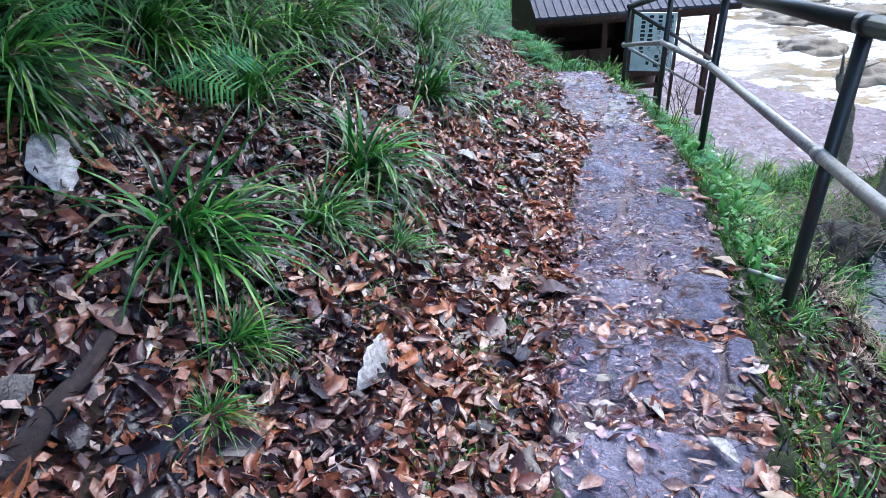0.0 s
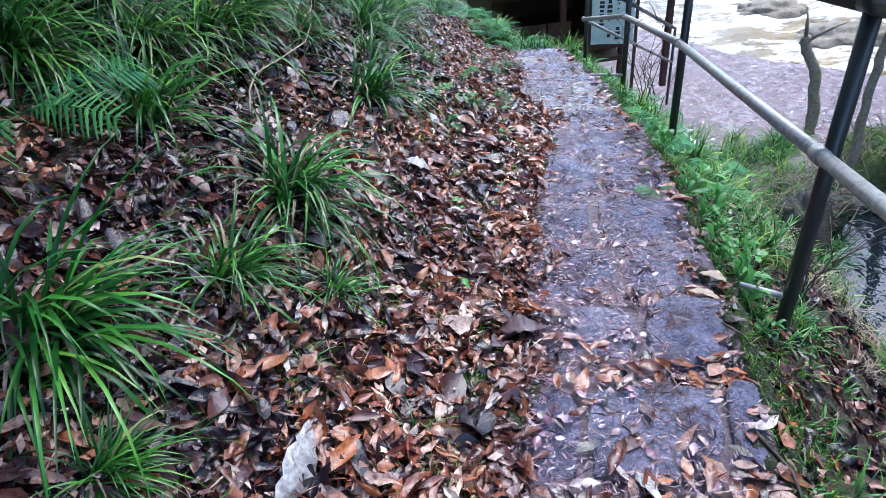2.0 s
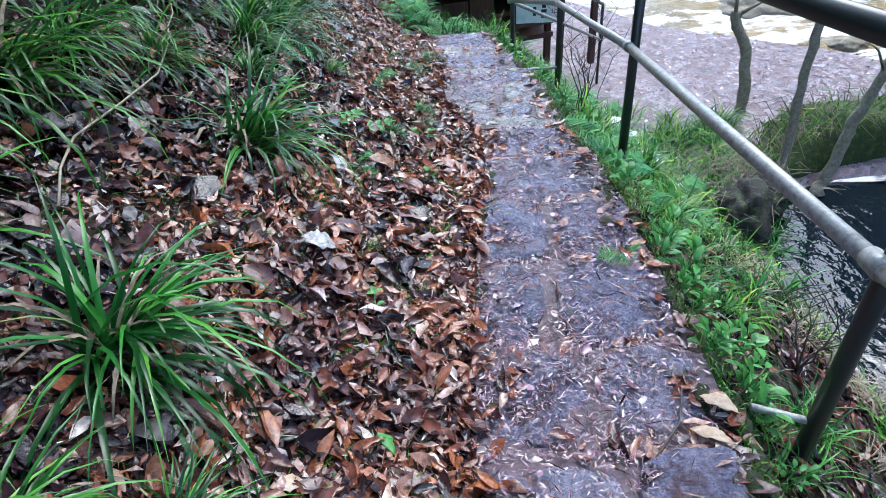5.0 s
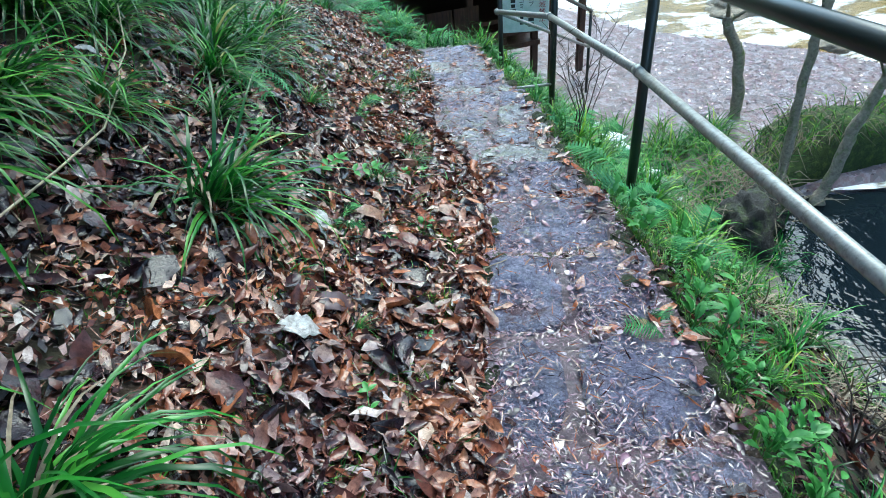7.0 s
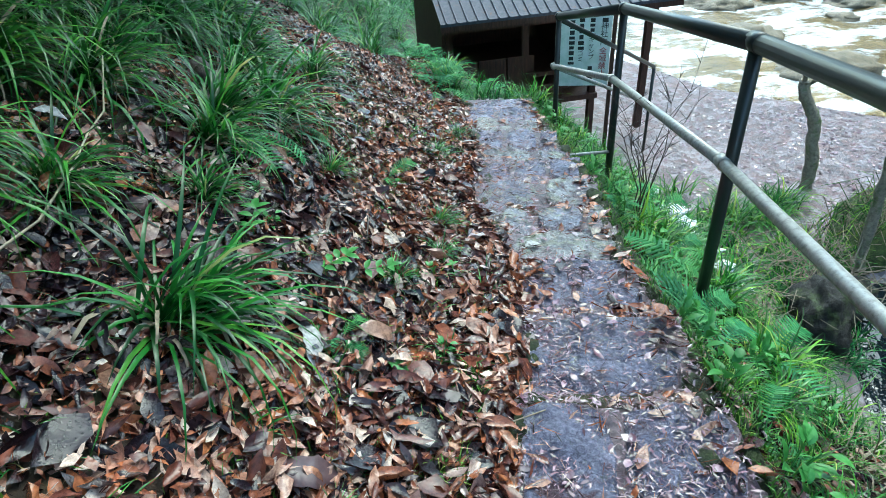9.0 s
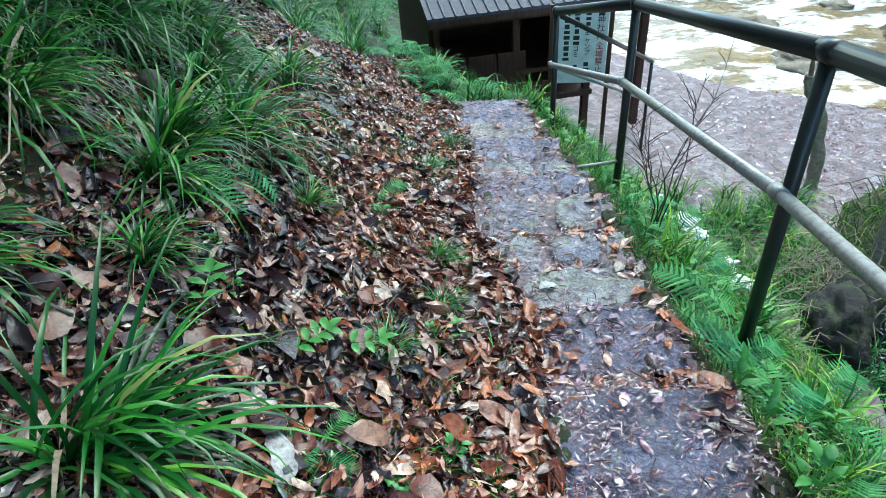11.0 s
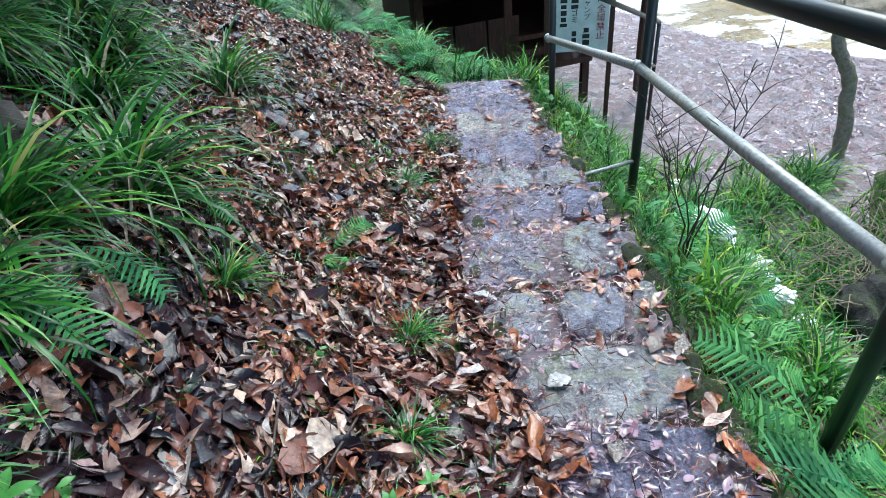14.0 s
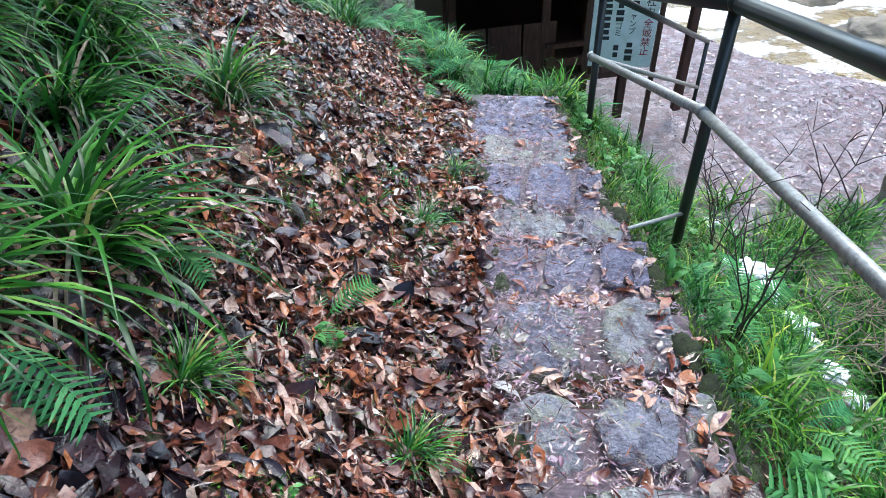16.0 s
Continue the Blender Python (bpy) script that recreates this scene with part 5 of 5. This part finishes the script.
# mossy rock whose near-black base paints in the shade of a hollow
HOLLOWROCK = material("hollow_shade_rock", lambda nt, co: mixc(nt, ramp(nt, noise_out(nt, 5, 6, 0.7, co), [(0.5, (0, 0, 0)), (0.62, (1, 1, 1))]), (0.014, 0.012, 0.010), (0.05, 0.07, 0.018)), 0.6,
                    bump=lambda nt, co: (noise_out(nt, 18, 8, 0.7, co), 1.0, 0.05))
lump("rock", (2.95, 7.95, -3.2), (0.30, 0.42, 0.42), 1, HOLLOWROCK, "dark rock with moss standing in for the shaded hollow at the pool's edge", "rock", "pool rocks")
lump("rock", (3.3, 8.45, -3.3), (0.34, 0.34, 0.32), 2, HOLLOWROCK, "dark mossy rock standing in for the shaded hollow under tree roots", "rock", "pool rocks")


def make_ledge():
    """A curved mossy bank round the pool's far side."""
    vs, fs = [], []
    n = 26
    prof = ((0.0, -4.1), (0.02, -3.5), (0.0, -3.1), (0.08, -2.9), (0.3, -2.78), (0.7, -2.8), (1.1, -2.95), (1.6, -3.45))
    for i in range(n + 1):
        s = i / n
        x = 3.35 + 5.8 * s
        y = 8.85 + 0.55 * math.sin(1.4 * s * 2) + 0.3 * s
        for k, (d, z) in enumerate(prof):
            z = -3.6 + (z + 3.6) * min(1, 0.05 + s / 0.16)
            d *= min(1, 0.3 + s / 0.16)
            vs.append((x + 0.04 * math.sin(9 * s + k), y + d + 0.05 * math.sin(13 * s + k * 2), z + 0.06 * math.sin(17 * s + k) + (0.04 * math.sin(31 * s) if k > 2 else 0)))
    m = len(prof)
    for i in range(n):
        for k in range(m - 1):
            a = i * m + k
            fs.append((a, a + m, a + m + 1, a + 1))
    tagged(link_mesh("mossy_ledge", vs, fs, MOSS, smooth=True), "moss-covered stone ledge curving round the dark pool", "ledge", kind="structure")


make_ledge()

# dry stalks and roots tangled at the pool's edge
vs, fs = [], []
for _ in range(150):
    x, y = r2.normal(3.0, 0.35), r2.normal(8.5, 0.4)
    z = max(float(ground_z(x, y)), -3.1) + 0.02
    a, L = r2.uniform(0, 6.28), r2.uniform(0.25, 0.6)
    p = [(x, y, z), (x + 0.4 * L * math.cos(a), y + 0.4 * L * math.sin(a), z + L * 0.35), (x + L * math.cos(a + 0.3), y + L * math.sin(a + 0.3), z + L * r2.uniform(0.0, 0.5))]
    v, f = tube(p, [0.007, 0.005, 0.002], 5)
    o = len(vs)
    vs += v
    fs += [tuple(i + o for i in q) for q in f]
tagged(link_mesh("dry_stalks", vs, fs, TWIG), "tangle of pale dry stalks and roots above the pool", "dry stalks", kind="stuff")

# grass and dry stalks hanging over the mossy ledge
for name, mat, count, label, cat in (("ledge_stalks", TWIG, 260, "pale dry stalks hanging over the mossy ledge", "dry stalks"), ("ledge_grass", VERGE, 420, "green grass growing on the mossy ledge", "grass")):
    vs, fs = [], []
    for _ in range(count):
        q = r2.random() ** 1.5
        x, y = 3.4 + 4.5 * q, 8.9 + 0.55 * math.sin(2.17 * q) + 0.2 * q + r2.uniform(0.0, 0.9)
        z = -2.88 if q > 0.1 else -3.3 + 4 * q
        a, L = r2.uniform(0, 6.28), r2.uniform(0.12, 0.42)
        p = [(x, y, z), (x + 0.4 * L * math.cos(a), y + 0.4 * L * math.sin(a), z + L * 0.55), (x + L * math.cos(a + 0.3), y + L * math.sin(a + 0.3), z + L * r2.uniform(0.0, 0.6))]
        v, f = tube(p, [0.006, 0.005, 0.001], 4)
        o = len(vs)
        vs += v
        fs += [tuple(i + o for i in face) for face in f]
    tagged(link_mesh(name, vs, fs, mat), label, cat, kind="stuff")

# unseen evergreen trees added up the bank, so that their crowns shade it


def make_shade_tree(x, y, height, reach, seed):
    r = np.random.default_rng(seed)
    z = float(ground_z(x, y))
    t = empty("tree", (x, y, z), "tall unseen evergreen tree added to shade the leafy bank", "tree", "bank trees")
    link_mesh("trunk", *trunk([(0, 0, -0.3), (0.1, 0.05, height * 0.4), (0.35, 0.0, height * 0.8), (0.6, 0.1, height)], 0.16, 0.06, seed), BARK, t, smooth=True)
    tips = []
    for k in range(9):
        a = r.normal(0, 1.2)
        h = height * r.uniform(0.55, 0.98)
        L = reach * r.uniform(0.5, 1.0)
        root = Vector((0.35 * h / height, 0, h))
        tip = root + Vector((L * math.cos(a), L * math.sin(a), r.uniform(-0.3, 0.5)))
        mid = root.lerp(tip, 0.5) + Vector((0, 0, 0.25))
        link_mesh("limb", *tube([root, mid, tip], [0.05, 0.03, 0.01], 7), BARK, t, smooth=True)
        tips += [root.lerp(mid, 0.7), mid, mid.lerp(tip, 0.5), tip]
    n = 7000
    c = np.array([tuple(tips[k]) for k in r.integers(0, len(tips), n)]) + r.normal(0, 1, (n, 3)) * (0.55, 0.55, 0.28)
    u = r.normal(0, 1, (n, 3)) * (1, 1, 0.45)
    u /= np.linalg.norm(u, axis=1)[:, None]
    w = np.cross(u, r.normal(0, 1, (n, 3)))
    w /= np.linalg.norm(w, axis=1)[:, None]
    L = r.uniform(0.10, 0.22, n)[:, None]
    v = np.stack([c - u * L / 2, c - w * L * 0.22, c + w * L * 0.22, c + u * L / 2], 1).reshape(-1, 3)
    f = (np.array([(0, 2, 1), (1, 2, 3)])[None] + (np.arange(n) * 4)[:, None, None]).reshape(-1, 3)
    tagged(link_mesh("crown", v, f, CROWN, t), kind="stuff")


CROWN = material("shade_tree_leaf", lambda nt, co: ramp(nt, island(nt), [(0.0, (0.02, 0.05, 0.012)), (0.6, (0.045, 0.10, 0.022)), (1.0, (0.08, 0.15, 0.03))]), 0.45, through_light=0.15)
for k, (x, y) in enumerate(((-3.6, -2.2), (-3.4, 0.3), (-3.5, 2.8), (-3.9, 5.4), (-4.3, 8.2), (-4.9, 11.2))):
    make_shade_tree(x, y, 5.4 - float(ground_z(x, y)) - 0.18 * max(y, 0), 3.4, 90 + k)

# bare shrub beside the railing


def make_shrub(x, y, height, stems, label, seed):
    r = np.random.default_rng(seed)
    z = float(ground_z(x, y))
    s = empty("bare_shrub", (x, y, z), label, "shrub", "bare shrubs")
    for _ in range(stems):
        a, lean = r.uniform(0, 6.28), r.uniform(0.1, 0.45)
        pts = [Vector((0, 0, -0.05))]
        h = height * r.uniform(0.7, 1.05)
        for k in range(1, 7):
            pts.append(Vector((lean * h * (k / 6) ** 1.5 * math.cos(a) + r.normal(0, 0.015), lean * h * (k / 6) ** 1.5 * math.sin(a) + r.normal(0, 0.015), h * k / 6)))
        pieces = [tube(pts, [0.0055 - 0.0007 * k for k in range(7)], 6)]
        for k in range(3, 7):
            for _ in range(2):
                b = r.uniform(0, 6.28)
                L = r.uniform(0.10, 0.26)
                q = pts[k] + Vector((L * math.cos(b) * 0.7, L * math.sin(b) * 0.7, L * 0.7))
                pieces.append(tube([pts[k], pts[k].lerp(q, 0.5) + Vector((0, 0, 0.01)), q], [0.0026, 0.002, 0.0012], 5))
        link_mesh("stem", *merge(*pieces), DARKTWIG, s)


make_shrub(0.62, 6.35, 1.05, 5, "leafless dark shrub growing under the railing", 3)
make_shrub(0.95, 7.9, 1.1, 5, "leafless dark shrub growing on the slope", 4)
make_shrub(1.15, 3.2, 0.5, 4, "leafless dark shrub growing on the slope", 5)

# white scraps lying in the grass below the railing
SCRAP = material("white_plastic", lambda nt, co: ramp(nt, noise_out(nt, 20, 4, 0.6, co), [(0.3, (0.55, 0.58, 0.6)), (0.6, (0.82, 0.84, 0.85))]), 0.4)
for i, (x, y, s) in enumerate(((1.18, 7.80, 0.15), (1.32, 7.86, 0.12), (1.24, 7.72, 0.10), (1.46, 7.9, 0.07), (1.55, 7.66, 0.13), (1.72, 7.72, 0.10), (1.63, 7.58, 0.09), (1.88, 7.8, 0.06), (1.5, 6.95, 0.08), (1.66, 6.9, 0.07), (1.22, 8.85, 0.06))):
    lump("white_scrap", (x, y, float(ground_z(x, y)) + 0.16), (s, s * 0.8, s * 0.4), 20 + i, SCRAP, "crumpled white plastic scrap caught in the grass", "litter", "white scraps", 2.4)

# ---- river rocks and the far side ----
r4 = np.random.default_rng(9)
for i in range(38):
    x, y = r4.uniform(2, 14), r4.uniform(13, 26)
    if y < 16.4 - 0.75 * (x - 2):
        continue
    s = r4.uniform(0.25, 0.8)
    lump("river_rock", (x, y, BED - 0.2), (s * 1.5, s, s * 0.55), 40 + i, ROCK, "tan boulder standing in the rapids", "rock", "river rocks")

# added backdrop hill, kept dark so that the pool mirrors it, not sky
FOREST = material("backdrop_forest", lambda nt, co: ramp(nt, noise_out(nt, 0.9, 8, 0.75, co), [(0.3, (0.006, 0.010, 0.005)), (0.55, (0.014, 0.022, 0.010)), (0.75, (0.03, 0.035, 0.015))]), 1.0, spec=0.0)
xs, ys = np.linspace(0, 1, 24), np.linspace(-60, 110, 80)
S, Y = np.meshgrid(xs, ys)
X = 15 + 5 * S + 0.05 * np.abs(Y - 10) + 1.5 * np.sin(0.5 * Y + 3 * S)
Z = -4 + 24 * S + 1.2 * np.sin(0.9 * Y) * np.sin(20 * S)
idx = np.arange(X.size).reshape(X.shape)
faces = np.stack([idx[:-1, :-1], idx[:-1, 1:], idx[1:, 1:], idx[1:, :-1]], -1).reshape(-1, 4)
tagged(link_mesh("backdrop_hillside", np.stack([X, Y, Z], -1).reshape(-1, 3), faces, FOREST, smooth=True), "dark wooded hillside backdrop added across the river for the pool's reflection", "hillside", kind="structure")
